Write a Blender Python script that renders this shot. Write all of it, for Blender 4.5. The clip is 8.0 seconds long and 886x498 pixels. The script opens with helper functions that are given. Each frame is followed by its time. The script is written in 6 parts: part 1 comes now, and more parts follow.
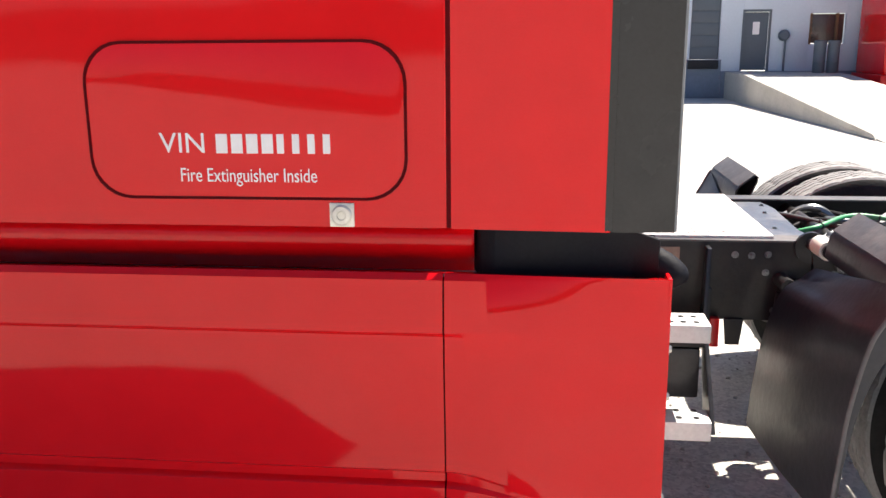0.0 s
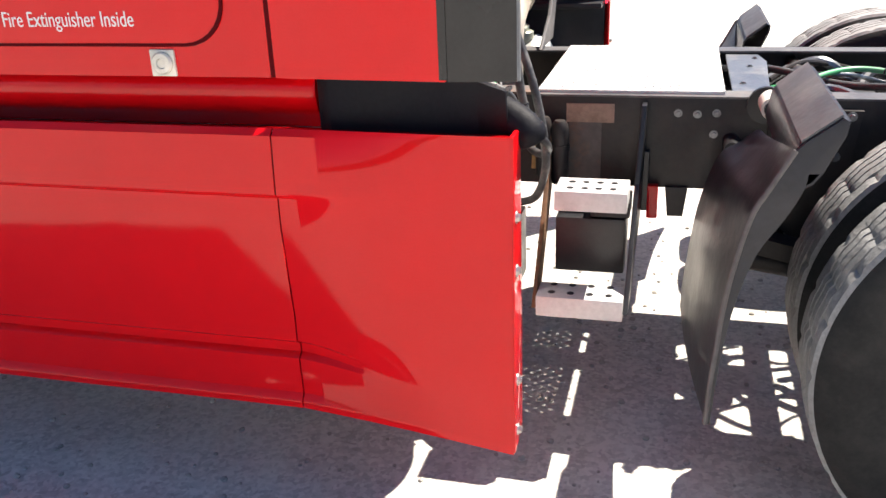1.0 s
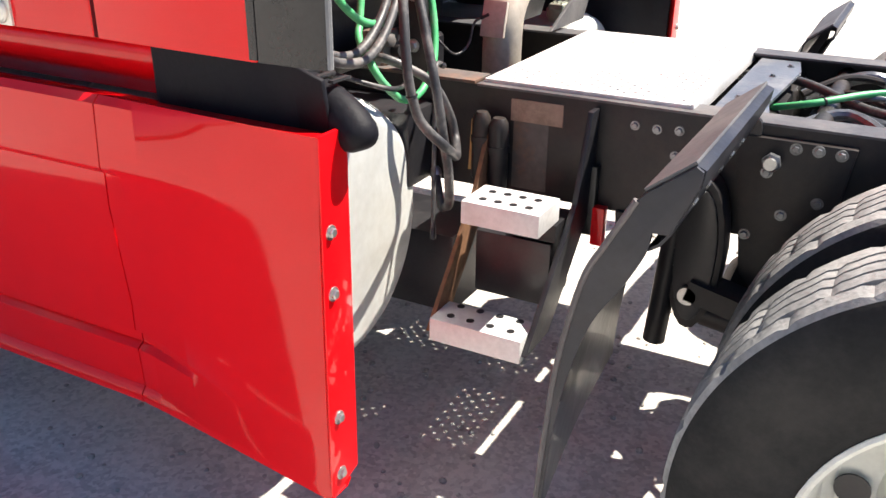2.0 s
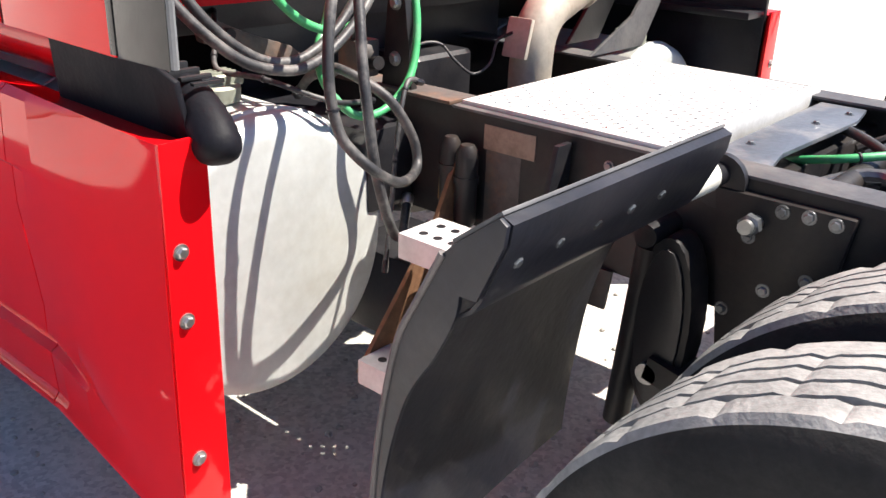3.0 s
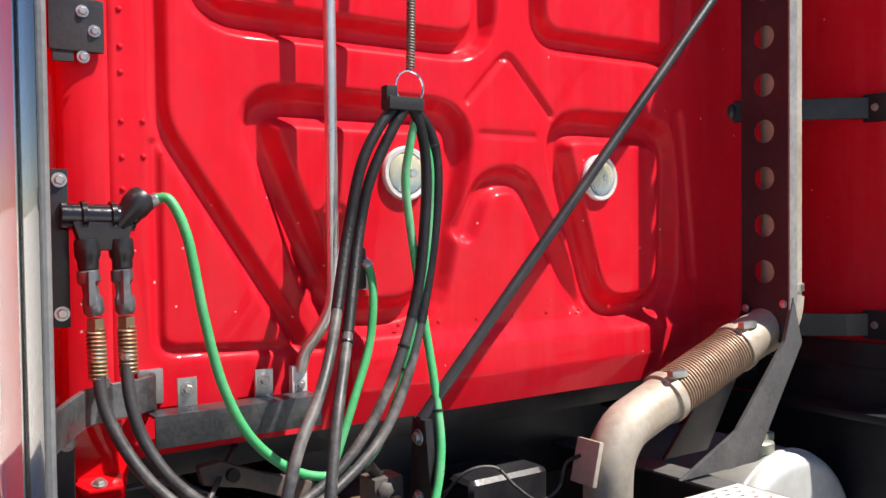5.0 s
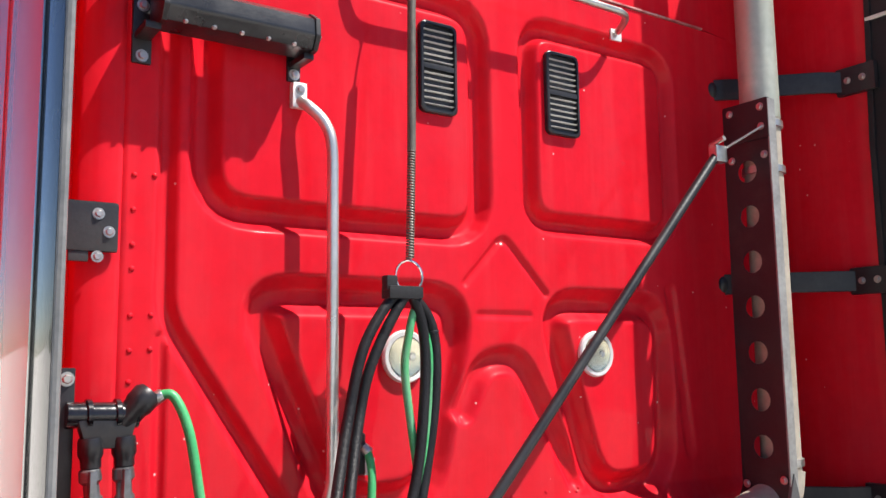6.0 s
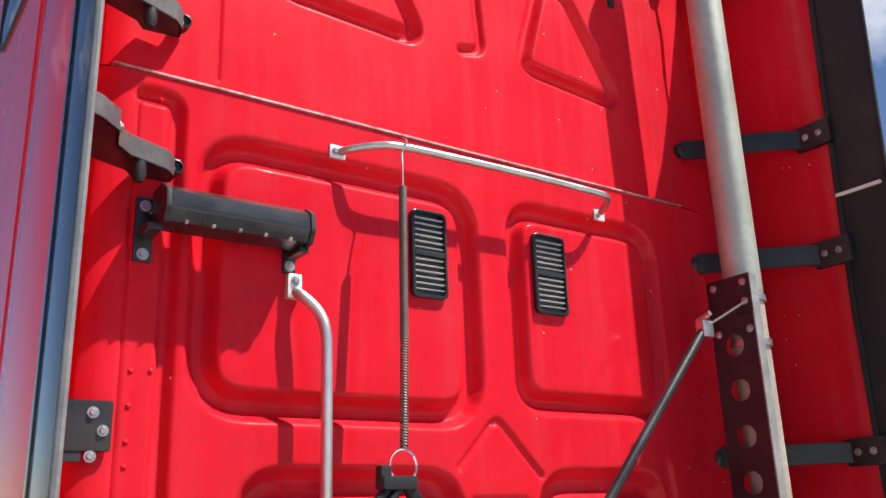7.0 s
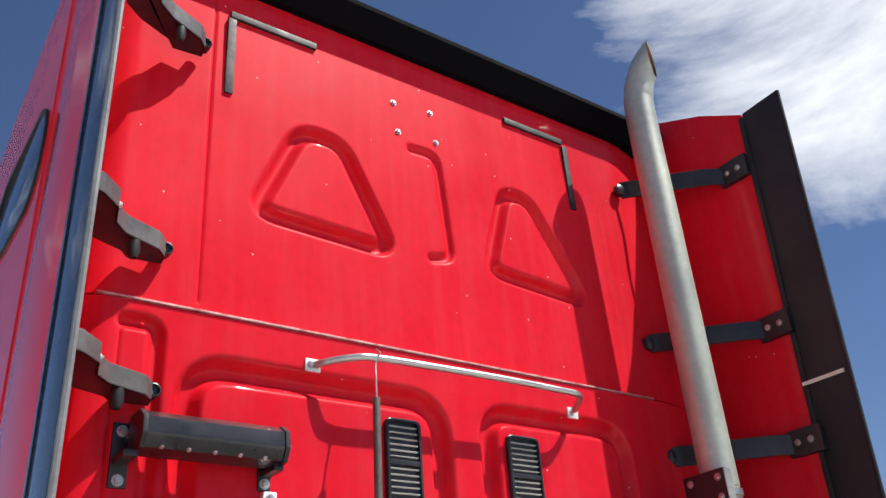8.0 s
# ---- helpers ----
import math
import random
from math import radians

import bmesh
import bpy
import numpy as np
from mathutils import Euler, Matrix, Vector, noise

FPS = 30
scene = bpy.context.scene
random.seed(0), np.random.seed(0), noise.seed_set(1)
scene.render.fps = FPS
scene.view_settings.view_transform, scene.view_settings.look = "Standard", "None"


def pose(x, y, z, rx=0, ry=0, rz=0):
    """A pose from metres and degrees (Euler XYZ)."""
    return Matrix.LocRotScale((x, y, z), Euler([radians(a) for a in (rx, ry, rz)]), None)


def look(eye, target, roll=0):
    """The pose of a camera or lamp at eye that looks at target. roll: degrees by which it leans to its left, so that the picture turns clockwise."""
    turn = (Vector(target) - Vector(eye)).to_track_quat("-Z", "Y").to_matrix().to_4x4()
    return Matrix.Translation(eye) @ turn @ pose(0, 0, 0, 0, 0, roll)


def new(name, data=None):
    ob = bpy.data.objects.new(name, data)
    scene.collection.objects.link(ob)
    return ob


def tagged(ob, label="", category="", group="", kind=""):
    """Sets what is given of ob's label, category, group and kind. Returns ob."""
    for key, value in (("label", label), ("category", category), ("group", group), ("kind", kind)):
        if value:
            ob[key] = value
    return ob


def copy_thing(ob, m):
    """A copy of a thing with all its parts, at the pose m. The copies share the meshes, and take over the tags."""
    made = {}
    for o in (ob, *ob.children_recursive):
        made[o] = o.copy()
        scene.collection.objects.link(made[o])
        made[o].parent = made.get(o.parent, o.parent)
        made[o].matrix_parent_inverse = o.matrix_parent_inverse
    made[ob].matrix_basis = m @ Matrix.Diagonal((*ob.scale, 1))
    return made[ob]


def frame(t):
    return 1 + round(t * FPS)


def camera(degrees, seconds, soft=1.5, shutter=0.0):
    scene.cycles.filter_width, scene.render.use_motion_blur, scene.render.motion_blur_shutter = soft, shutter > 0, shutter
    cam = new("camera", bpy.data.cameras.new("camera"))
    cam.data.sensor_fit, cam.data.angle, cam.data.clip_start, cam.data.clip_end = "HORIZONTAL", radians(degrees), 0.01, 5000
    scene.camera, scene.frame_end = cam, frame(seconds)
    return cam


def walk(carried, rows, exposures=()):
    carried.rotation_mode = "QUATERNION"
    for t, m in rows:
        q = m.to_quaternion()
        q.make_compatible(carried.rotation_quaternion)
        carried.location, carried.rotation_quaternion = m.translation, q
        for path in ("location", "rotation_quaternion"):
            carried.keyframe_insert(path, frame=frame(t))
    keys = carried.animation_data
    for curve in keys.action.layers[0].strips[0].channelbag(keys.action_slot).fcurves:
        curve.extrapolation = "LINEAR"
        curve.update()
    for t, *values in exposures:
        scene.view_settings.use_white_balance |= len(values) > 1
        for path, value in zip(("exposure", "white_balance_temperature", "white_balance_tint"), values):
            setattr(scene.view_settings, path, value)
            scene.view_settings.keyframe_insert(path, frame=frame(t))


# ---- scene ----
cam = camera(53.5, 8.0)
PATH = [
    (0, (0.147, -2.109, 1.612), (-0.052, -0.175, 1.142), -0.45),
    (0.5, (0.405, -1.912, 1.555), (0.126, -0.038, 0.915), -1.3),
    (1, (0.814, -1.781, 1.511), (0.316, 0.006, 0.765), -2.4),
    (1.5, (1.125, -1.54, 1.478), (0.454, 0.169, 0.685), -0.5),
    (1.7, (1.225, -1.398, 1.495), (0.477, 0.27, 0.685), -0.0),
    (3, (1.656, -0.733, 1.431), (0.47, 0.677, 0.652), 2.1),
    (3.5, (1.734, -0.461, 1.433), (0.335, 0.774, 0.713), 0.8),
    (4, (1.788, -0.268, 1.506), (0.194, 0.856, 1.062), -0.9),
    (4.5, (1.783, -0.22, 1.573), (0.135, 0.894, 1.366), -0.8),
    (4.7, (1.773, -0.216, 1.588), (0.125, 0.906, 1.443), -0.7),
    (5.8, (1.809, -0.241, 1.703), (0.169, 0.889, 1.892), -0.8),
    (6, (1.822, -0.246, 1.722), (0.189, 0.88, 1.976), -0.8),
    (6.5, (1.836, -0.258, 1.753), (0.237, 0.865, 2.179), -1.5),
    (7, (1.86, -0.277, 1.792), (0.304, 0.833, 2.384), -2.0),
    (7.5, (1.905, -0.289, 1.817), (0.412, 0.791, 2.596), -2.9),
    (8, (1.971, -0.309, 1.853), (0.569, 0.757, 2.8), -4.4),
]
walk(cam, [(t, look(eye, target, roll)) for t, eye, target, roll in PATH],
     exposures=[(0.0, 1.30, 6850, 11), (0.5, 1.40, 6850, 11), (1.0, 1.44, 6850, 11), (1.7, 1.48, 6850, 11), (3.0, 1.34, 6700, 11),
                (3.5, 1.24, 6700, 11), (4.0, 1.02, 6700, 11), (4.5, 0.82, 6700, 11), (6.0, 0.83, 6500, 10), (7.0, 0.75, 6500, 10), (8.0, 0.60, 6400, 10)])

# ---- world and sun ----
TO_SUN = Vector((1.0, 0.98, 2.25)).normalized()
world = bpy.data.worlds.new("sky")
scene.world = world
world.use_nodes = True
wn, wl = world.node_tree.nodes, world.node_tree.links
back = wn["Background"]
sky = wn.new("ShaderNodeTexSky")
sky.sky_type = 'NISHITA'
sky.sun_disc = False
sky.sun_elevation = math.asin(TO_SUN.z)
sky.sun_rotation = math.atan2(TO_SUN.x, TO_SUN.y)
sky.air_density, sky.dust_density = 1.0, 0.1
sky.ozone_density = 3.0
wcoord = wn.new("ShaderNodeTexCoord")
wmap = wn.new("ShaderNodeMapping")
wmap.inputs["Scale"].default_value = (1.0, 1.0, 2.2)
wnoise = wn.new("ShaderNodeTexNoise")
wnoise.inputs["Scale"].default_value, wnoise.inputs["Detail"].default_value = 2.3, 9.0
wnoise.inputs["Roughness"].default_value, wnoise.inputs["Distortion"].default_value = 0.62, 0.5
wramp = wn.new("ShaderNodeValToRGB")
wramp.color_ramp.elements[0].position, wramp.color_ramp.elements[1].position = 0.50, 0.80
wmix = wn.new("ShaderNodeMixRGB")
wmix.inputs[2].default_value = (13.0, 13.4, 14.0, 1)
wl.new(wcoord.outputs["Generated"], wmap.inputs["Vector"])
wl.new(wmap.outputs[0], wnoise.inputs["Vector"])
bank = wn.new("ShaderNodeVectorMath")
bank.operation = 'DOT_PRODUCT'
bank.inputs[1].default_value = Vector((-0.29, 0.745, 0.60)).normalized()
gather = wn.new("ShaderNodeMapRange")
gather.inputs[1].default_value, gather.inputs[2].default_value = 0.962, 0.999
gather.inputs[3].default_value, gather.inputs[4].default_value = -0.11, 0.25
wadd = wn.new("ShaderNodeMath")
wl.new(wcoord.outputs["Generated"], bank.inputs[0])
wl.new(bank.outputs["Value"], gather.inputs[0])
wl.new(gather.outputs[0], wadd.inputs[0])
wl.new(wnoise.outputs["Fac"], wadd.inputs[1])
wl.new(wadd.outputs[0], wramp.inputs["Fac"])
wl.new(wramp.outputs["Color"], wmix.inputs[0])
clear = wn.new("ShaderNodeVectorMath")
clear.operation = 'MULTIPLY'
clear.inputs[1].default_value = (0.95, 0.99, 1.16)
wl.new(sky.outputs[0], clear.inputs[0])
wl.new(clear.outputs[0], wmix.inputs[1])
wl.new(wmix.outputs[0], back.inputs["Color"])
back.inputs["Strength"].default_value = 0.05
sun = new("sun", bpy.data.lights.new("sun", 'SUN'))
sun.data.energy, sun.data.angle, sun.data.color = 5.0, radians(0.53), (1.0, 0.95, 0.88)
sun.matrix_world = look(TO_SUN * 30, (0, 0, 0))


# ---- materials ----
def material(name, colour, rough=0.5, metal=0.0, vary=0.15, scale=6.0, grain=60.0, bump=0.1, coat=0.0, spec=0.5, dirt=None, dirt_amount=0.0, wave=0.0, streak=0.0, chips=0.0):
    """A surface with two scales of variation in colour and gloss, fine relief and, if given, dirt in cloudy stains."""
    m = bpy.data.materials.new(name)
    m.use_nodes = True
    n, l = m.node_tree.nodes, m.node_tree.links
    p = n["Principled BSDF"]
    p.inputs["Metallic"].default_value = metal
    p.inputs["Coat Weight"].default_value = coat
    p.inputs["Coat Roughness"].default_value = 0.05
    p.inputs["Coat IOR"].default_value = 1.35
    p.inputs["Specular IOR Level"].default_value = spec
    tc = n.new("ShaderNodeTexCoord")
    big, small = n.new("ShaderNodeTexNoise"), n.new("ShaderNodeTexNoise")
    big.inputs["Scale"].default_value, big.inputs["Detail"].default_value = scale, 6.0
    small.inputs["Scale"].default_value, small.inputs["Detail"].default_value = grain, 4.0
    for t in (big, small):
        l.new(tc.outputs["Object"], t.inputs["Vector"])
    add = n.new("ShaderNodeMath")
    add.operation = 'ADD'
    l.new(big.outputs["Fac"], add.inputs[0])
    l.new(small.outputs["Fac"], add.inputs[1])
    shade = n.new("ShaderNodeMapRange")
    shade.inputs[1].default_value, shade.inputs[2].default_value = 0.6, 1.4
    shade.inputs[3].default_value, shade.inputs[4].default_value = 1 - vary, 1 + vary
    l.new(add.outputs[0], shade.inputs[0])
    mul = n.new("ShaderNodeVectorMath")
    mul.operation = 'SCALE'
    mul.inputs[0].default_value = colour
    l.new(shade.outputs[0], mul.inputs["Scale"])
    out = mul.outputs[0]
    if dirt:
        stain = n.new("ShaderNodeTexNoise")
        stain.inputs["Scale"].default_value, stain.inputs["Detail"].default_value = scale * 0.6, 8.0
        stain.inputs["Roughness"].default_value = 0.7
        l.new(tc.outputs["Object"], stain.inputs["Vector"])
        ramp = n.new("ShaderNodeMapRange")
        ramp.inputs[1].default_value, ramp.inputs[2].default_value = 0.48, 0.68
        ramp.inputs[3].default_value, ramp.inputs[4].default_value = 0.0, dirt_amount
        l.new(stain.outputs["Fac"], ramp.inputs[0])
        mix = n.new("ShaderNodeMixRGB")
        mix.inputs[2].default_value = (*dirt, 1)
        l.new(ramp.outputs[0], mix.inputs[0])
        l.new(out, mix.inputs[1])
        out = mix.outputs[0]
    if streak:
        # pale dust washed down in vertical streaks
        squeeze = n.new("ShaderNodeMapping")
        squeeze.inputs["Scale"].default_value = (1.0, 1.0, 0.07)
        run = n.new("ShaderNodeTexNoise")
        run.inputs["Scale"].default_value, run.inputs["Detail"].default_value = 22.0, 7.0
        run.inputs["Roughness"].default_value = 0.65
        l.new(tc.outputs["Object"], squeeze.inputs["Vector"])
        l.new(squeeze.outputs[0], run.inputs["Vector"])
        wash = n.new("ShaderNodeMapRange")
        wash.inputs[1].default_value, wash.inputs[2].default_value = 0.45, 0.75
        wash.inputs[3].default_value, wash.inputs[4].default_value = 0.0, streak
        l.new(run.outputs["Fac"], wash.inputs[0])
        film = n.new("ShaderNodeMixRGB")
        film.inputs[2].default_value = (0.62, 0.16, 0.17, 1)
        l.new(wash.outputs[0], film.inputs[0])
        l.new(out, film.inputs[1])
        out = film.outputs[0]
    if chips:
        # sparse pale stone chips and dust specks
        speck = n.new("ShaderNodeTexVoronoi")
        speck.inputs["Scale"].default_value = 14.0
        l.new(tc.outputs["Object"], speck.inputs["Vector"])
        dot = n.new("ShaderNodeMapRange")
        dot.inputs[1].default_value, dot.inputs[2].default_value = 0.030, 0.045
        dot.inputs[3].default_value, dot.inputs[4].default_value = chips, 0.0
        l.new(speck.outputs["Distance"], dot.inputs[0])
        fleck = n.new("ShaderNodeMixRGB")
        fleck.inputs[2].default_value = (0.75, 0.55, 0.52, 1)
        l.new(dot.outputs[0], fleck.inputs[0])
        l.new(out, fleck.inputs[1])
        out = fleck.outputs[0]
    l.new(out, p.inputs["Base Color"])
    gloss = n.new("ShaderNodeMapRange")
    gloss.inputs[1].default_value, gloss.inputs[2].default_value = 0.3, 0.7
    gloss.inputs[3].default_value, gloss.inputs[4].default_value = max(0.02, rough * 0.8), min(1.0, rough * 1.2)
    l.new(big.outputs["Fac"], gloss.inputs[0])
    l.new(gloss.outputs[0], p.inputs["Roughness"])
    if bump:
        b = n.new("ShaderNodeBump")
        b.inputs["Strength"].default_value, b.inputs["Distance"].default_value = bump, 0.01
        l.new(small.outputs["Fac"], b.inputs["Height"])
        l.new(b.outputs[0], p.inputs["Normal"])
        if wave:
            # broad, shallow unevenness of sheet metal, seen in what it mirrors
            sheet = n.new("ShaderNodeTexNoise")
            sheet.inputs["Scale"].default_value, sheet.inputs["Detail"].default_value = 3.5, 1.0
            l.new(tc.outputs["Object"], sheet.inputs["Vector"])
            w = n.new("ShaderNodeBump")
            w.inputs["Strength"].default_value, w.inputs["Distance"].default_value = wave, 0.05
            l.new(sheet.outputs["Fac"], w.inputs["Height"])
            l.new(w.outputs[0], p.inputs["Coat Normal"])
    return m


RED = material("red_paint", (0.70, 0.004, 0.008), 0.40, 0.0, 0.05, 2.5, 9.0, 0.012, coat=0.95, spec=0.04, wave=0.03)
RED_DULL = material("red_paint_weathered_shaded", (0.60, 0.008, 0.020), 0.42, 0.0, 0.09, 3.0, 30.0, 0.02, coat=0.32, spec=0.05, wave=0.06, dirt=(0.55, 0.03, 0.05), dirt_amount=0.30, streak=0.09, chips=0.75)
BLACK = material("black_powder_coat", (0.014, 0.014, 0.017), 0.38, 0.0, 0.3, 8, 120, 0.06, dirt=(0.09, 0.085, 0.08), dirt_amount=0.22)
RUBBER = material("black_rubber", (0.020, 0.020, 0.022), 0.55, 0.0, 0.25, 5, 150, 0.08, spec=0.3, dirt=(0.08, 0.075, 0.07), dirt_amount=0.25)
TRIM = material("matt_roof_trim", (0.005, 0.005, 0.006), 0.95, 0.0, 0.25, 5, 90, 0.1, spec=0.02)
BOOT = material("soft_black_rubber", (0.007, 0.007, 0.010), 0.6, 0.0, 0.3, 8, 90, 0.10, spec=0.15)
SEAL = material("dark_maroon_seal", (0.09, 0.004, 0.006), 0.7, 0.0, 0.2, 8, 60, 0.03, spec=0.05)
TREAD = material("dusty_tread_rubber", (0.25, 0.247, 0.24), 0.9, 0.0, 0.3, 9, 90, 0.25, dirt=(0.42, 0.41, 0.39), dirt_amount=0.9)
TYRE = material("tyre_rubber", (0.014, 0.0138, 0.0135), 0.8, 0.0, 0.3, 6, 90, 0.15, spec=0.3, dirt=(0.050, 0.046, 0.042), dirt_amount=0.45)
FRAME = material("chassis_black", (0.013, 0.013, 0.015), 0.45, 0.0, 0.3, 5, 60, 0.1, dirt=(0.13, 0.09, 0.06), dirt_amount=0.2, spec=0.35)
RUST = material("rusted_steel", (0.20, 0.10, 0.05), 0.8, 0.2, 0.4, 9, 60, 0.2, dirt=(0.05, 0.04, 0.035), dirt_amount=0.6)
ALU = material("dull_aluminium", (0.72, 0.72, 0.71), 0.5, 0.3, 0.12, 7, 90, 0.05, dirt=(0.40, 0.37, 0.33), dirt_amount=0.4)
TANK = material("tank_aluminium", (0.60, 0.62, 0.60), 0.55, 0.35, 0.10, 4, 40, 0.03, dirt=(0.42, 0.40, 0.34), dirt_amount=0.45)
CHROME = material("chrome", (0.78, 0.78, 0.78), 0.12, 1.0, 0.06, 5, 60, 0.02)
STACK = material("chromed_stack", (0.46, 0.48, 0.41), 0.46, 0.5, 0.18, 4, 40, 0.05, dirt=(0.40, 0.41, 0.33), dirt_amount=0.7)
SUNLIT_EDGE = material("sunlit_guard_edge", (0.32, 0.32, 0.31), 0.5, 0.4, 0.25, 9, 70, 0.08, dirt=(0.10, 0.095, 0.09), dirt_amount=0.6)
ZINC = material("zinc_bolt", (0.50, 0.50, 0.48), 0.35, 0.9, 0.15, 20, 90, 0.05)
EXHAUST = material("heat_stained_pipe", (0.46, 0.41, 0.34), 0.6, 0.35, 0.2, 7, 50, 0.08, dirt=(0.28, 0.19, 0.11), dirt_amount=0.6)
FLEX = material("rusty_flex_pipe", (0.27, 0.185, 0.125), 0.6, 0.35, 0.3, 12, 80, 0.1, dirt=(0.15, 0.08, 0.04), dirt_amount=0.6)
HOSE = material("hose_rubber", (0.035, 0.035, 0.037), 0.5, 0.0, 0.3, 12, 120, 0.08, dirt=(0.28, 0.26, 0.24), dirt_amount=0.6)
GREEN = material("green_cable_jacket", (0.05, 0.36, 0.13), 0.45, 0.0, 0.15, 15, 150, 0.05, dirt=(0.30, 0.45, 0.33), dirt_amount=0.4)
BRASS = material("brass_spring", (0.22, 0.17, 0.10), 0.5, 0.6, 0.2, 20, 90, 0.05)
WHITE_RIM = material("white_wheel_paint", (0.74, 0.74, 0.66), 0.45, 0.0, 0.08, 6, 60, 0.04, dirt=(0.38, 0.34, 0.28), dirt_amount=0.5)
LATCH = material("cream_latch", (0.74, 0.71, 0.62), 0.35, 0.3, 0.15, 12, 90, 0.05, dirt=(0.30, 0.26, 0.20), dirt_amount=0.5)
LABEL = material("faded_label", (0.30, 0.215, 0.165), 0.7, 0.0, 0.25, 18, 90, 0.04, spec=0.2, dirt=(0.12, 0.075, 0.05), dirt_amount=0.7)
WHITE = material("white_lettering", (0.85, 0.80, 0.78), 0.45, 0.0, 0.05, 12, 60, 0.0)
CONCRETE = material("ramp_concrete", (0.46, 0.43, 0.38), 0.85, 0.0, 0.2, 1.5, 20, 0.3, dirt=(0.28, 0.24, 0.19), dirt_amount=0.4)
SIDING = material("painted_siding", (0.60, 0.66, 0.72), 0.6, 0.0, 0.06, 0.8, 15, 0.05)
SIDING_BASE = material("painted_base_band", (0.20, 0.24, 0.29), 0.7, 0.0, 0.12, 1.0, 15, 0.05)
GREY_DOOR = material("grey_steel_door", (0.10, 0.12, 0.14), 0.5, 0.0, 0.12, 2.0, 30, 0.05)
GLASS_DARK = material("dark_window_glass", (0.075, 0.042, 0.035), 0.25, 0.0, 0.2, 2, 20, 0.0, coat=0.5)
PURPLE_GLASS = material("tinted_side_glass", (0.012, 0.016, 0.022), 0.06, 0.0, 0.1, 2, 20, 0.0, coat=0.6)


def lens_material():
    m = bpy.data.materials.new("lamp_lens")
    m.use_nodes = True
    p = m.node_tree.nodes["Principled BSDF"]
    p.inputs["Base Color"].default_value = (0.9, 0.9, 0.86, 1)
    p.inputs["Roughness"].default_value = 0.02
    p.inputs["IOR"].default_value = 1.2
    p.inputs["Transmission Weight"].default_value = 0.92
    return m


LENS = lens_material()
AMBER = material("amber_reflector", (0.90, 0.86, 0.66), 0.16, 0.85, 0.1, 20, 80, 0.0)


def gravel_material():
    """Pale, sun-bleached gravel yard with darker patches and single stones."""
    m = bpy.data.materials.new("gravel_yard")
    m.use_nodes = True
    n, l = m.node_tree.nodes, m.node_tree.links
    p = n["Principled BSDF"]
    p.inputs["Roughness"].default_value = 0.95
    tc = n.new("ShaderNodeTexCoord")
    cells = n.new("ShaderNodeTexVoronoi")
    cells.inputs["Scale"].default_value = 75.0
    patch = n.new("ShaderNodeTexNoise")
    patch.inputs["Scale"].default_value, patch.inputs["Detail"].default_value = 1.6, 9.0
    patch.inputs["Roughness"].default_value = 0.68
    fine = n.new("ShaderNodeTexNoise")
    fine.inputs["Scale"].default_value, fine.inputs["Detail"].default_value = 28.0, 8.0
    for t in (cells, patch, fine):
        l.new(tc.outputs["Object"], t.inputs["Vector"])
    grey = n.new("ShaderNodeSeparateColor")
    l.new(cells.outputs["Color"], grey.inputs[0])
    a = n.new("ShaderNodeMath")
    a.operation = 'MULTIPLY_ADD'
    l.new(grey.outputs[0], a.inputs[0])
    a.inputs[1].default_value = 0.35
    l.new(patch.outputs["Fac"], a.inputs[2])
    b = n.new("ShaderNodeMath")
    b.operation = 'MULTIPLY_ADD'
    l.new(fine.outputs["Fac"], b.inputs[0])
    b.inputs[1].default_value = 0.35
    l.new(a.outputs[0], b.inputs[2])
    ramp = n.new("ShaderNodeValToRGB")
    ramp.color_ramp.elements[0].position, ramp.color_ramp.elements[0].color = 0.50, (0.32, 0.305, 0.28, 1)
    ramp.color_ramp.elements[1].position, ramp.color_ramp.elements[1].color = 1.1, (0.61, 0.58, 0.53, 1)
    l.new(b.outputs[0], ramp.inputs["Fac"])
    l.new(ramp.outputs["Color"], p.inputs["Base Color"])
    bump = n.new("ShaderNodeBump")
    bump.inputs["Strength"].default_value, bump.inputs["Distance"].default_value = 0.7, 0.012
    l.new(b.outputs[0], bump.inputs["Height"])
    l.new(bump.outputs[0], p.inputs["Normal"])
    return m


GRAVEL = gravel_material()


# ---- mesh helpers ----
def thing(name, at, label, category, group="", kind=""):
    ob = new(name)
    ob.location = at
    ob.empty_display_size = 0.1
    return tagged(ob, label, category, group, kind)


def mesh_of(name, bm, mat, smooth=40):
    me = bpy.data.meshes.new(name)
    bm.to_mesh(me)
    bm.free()
    me.materials.append(mat)
    if smooth:
        me.shade_smooth()
        me.set_sharp_from_angle(angle=radians(smooth))
    return me


def part(name, bm, mat, parent, label="", smooth=40):
    ob = new(name, mesh_of(name, bm, mat, smooth))
    ob.parent = parent
    if parent.type == 'EMPTY':
        ob.matrix_parent_inverse = Matrix.Translation(parent.location).inverted()
    return tagged(ob, label)


def structure(name, bm, mat, label, category, smooth=40):
    return tagged(new(name, mesh_of(name, bm, mat, smooth)), label, category, "", "structure")


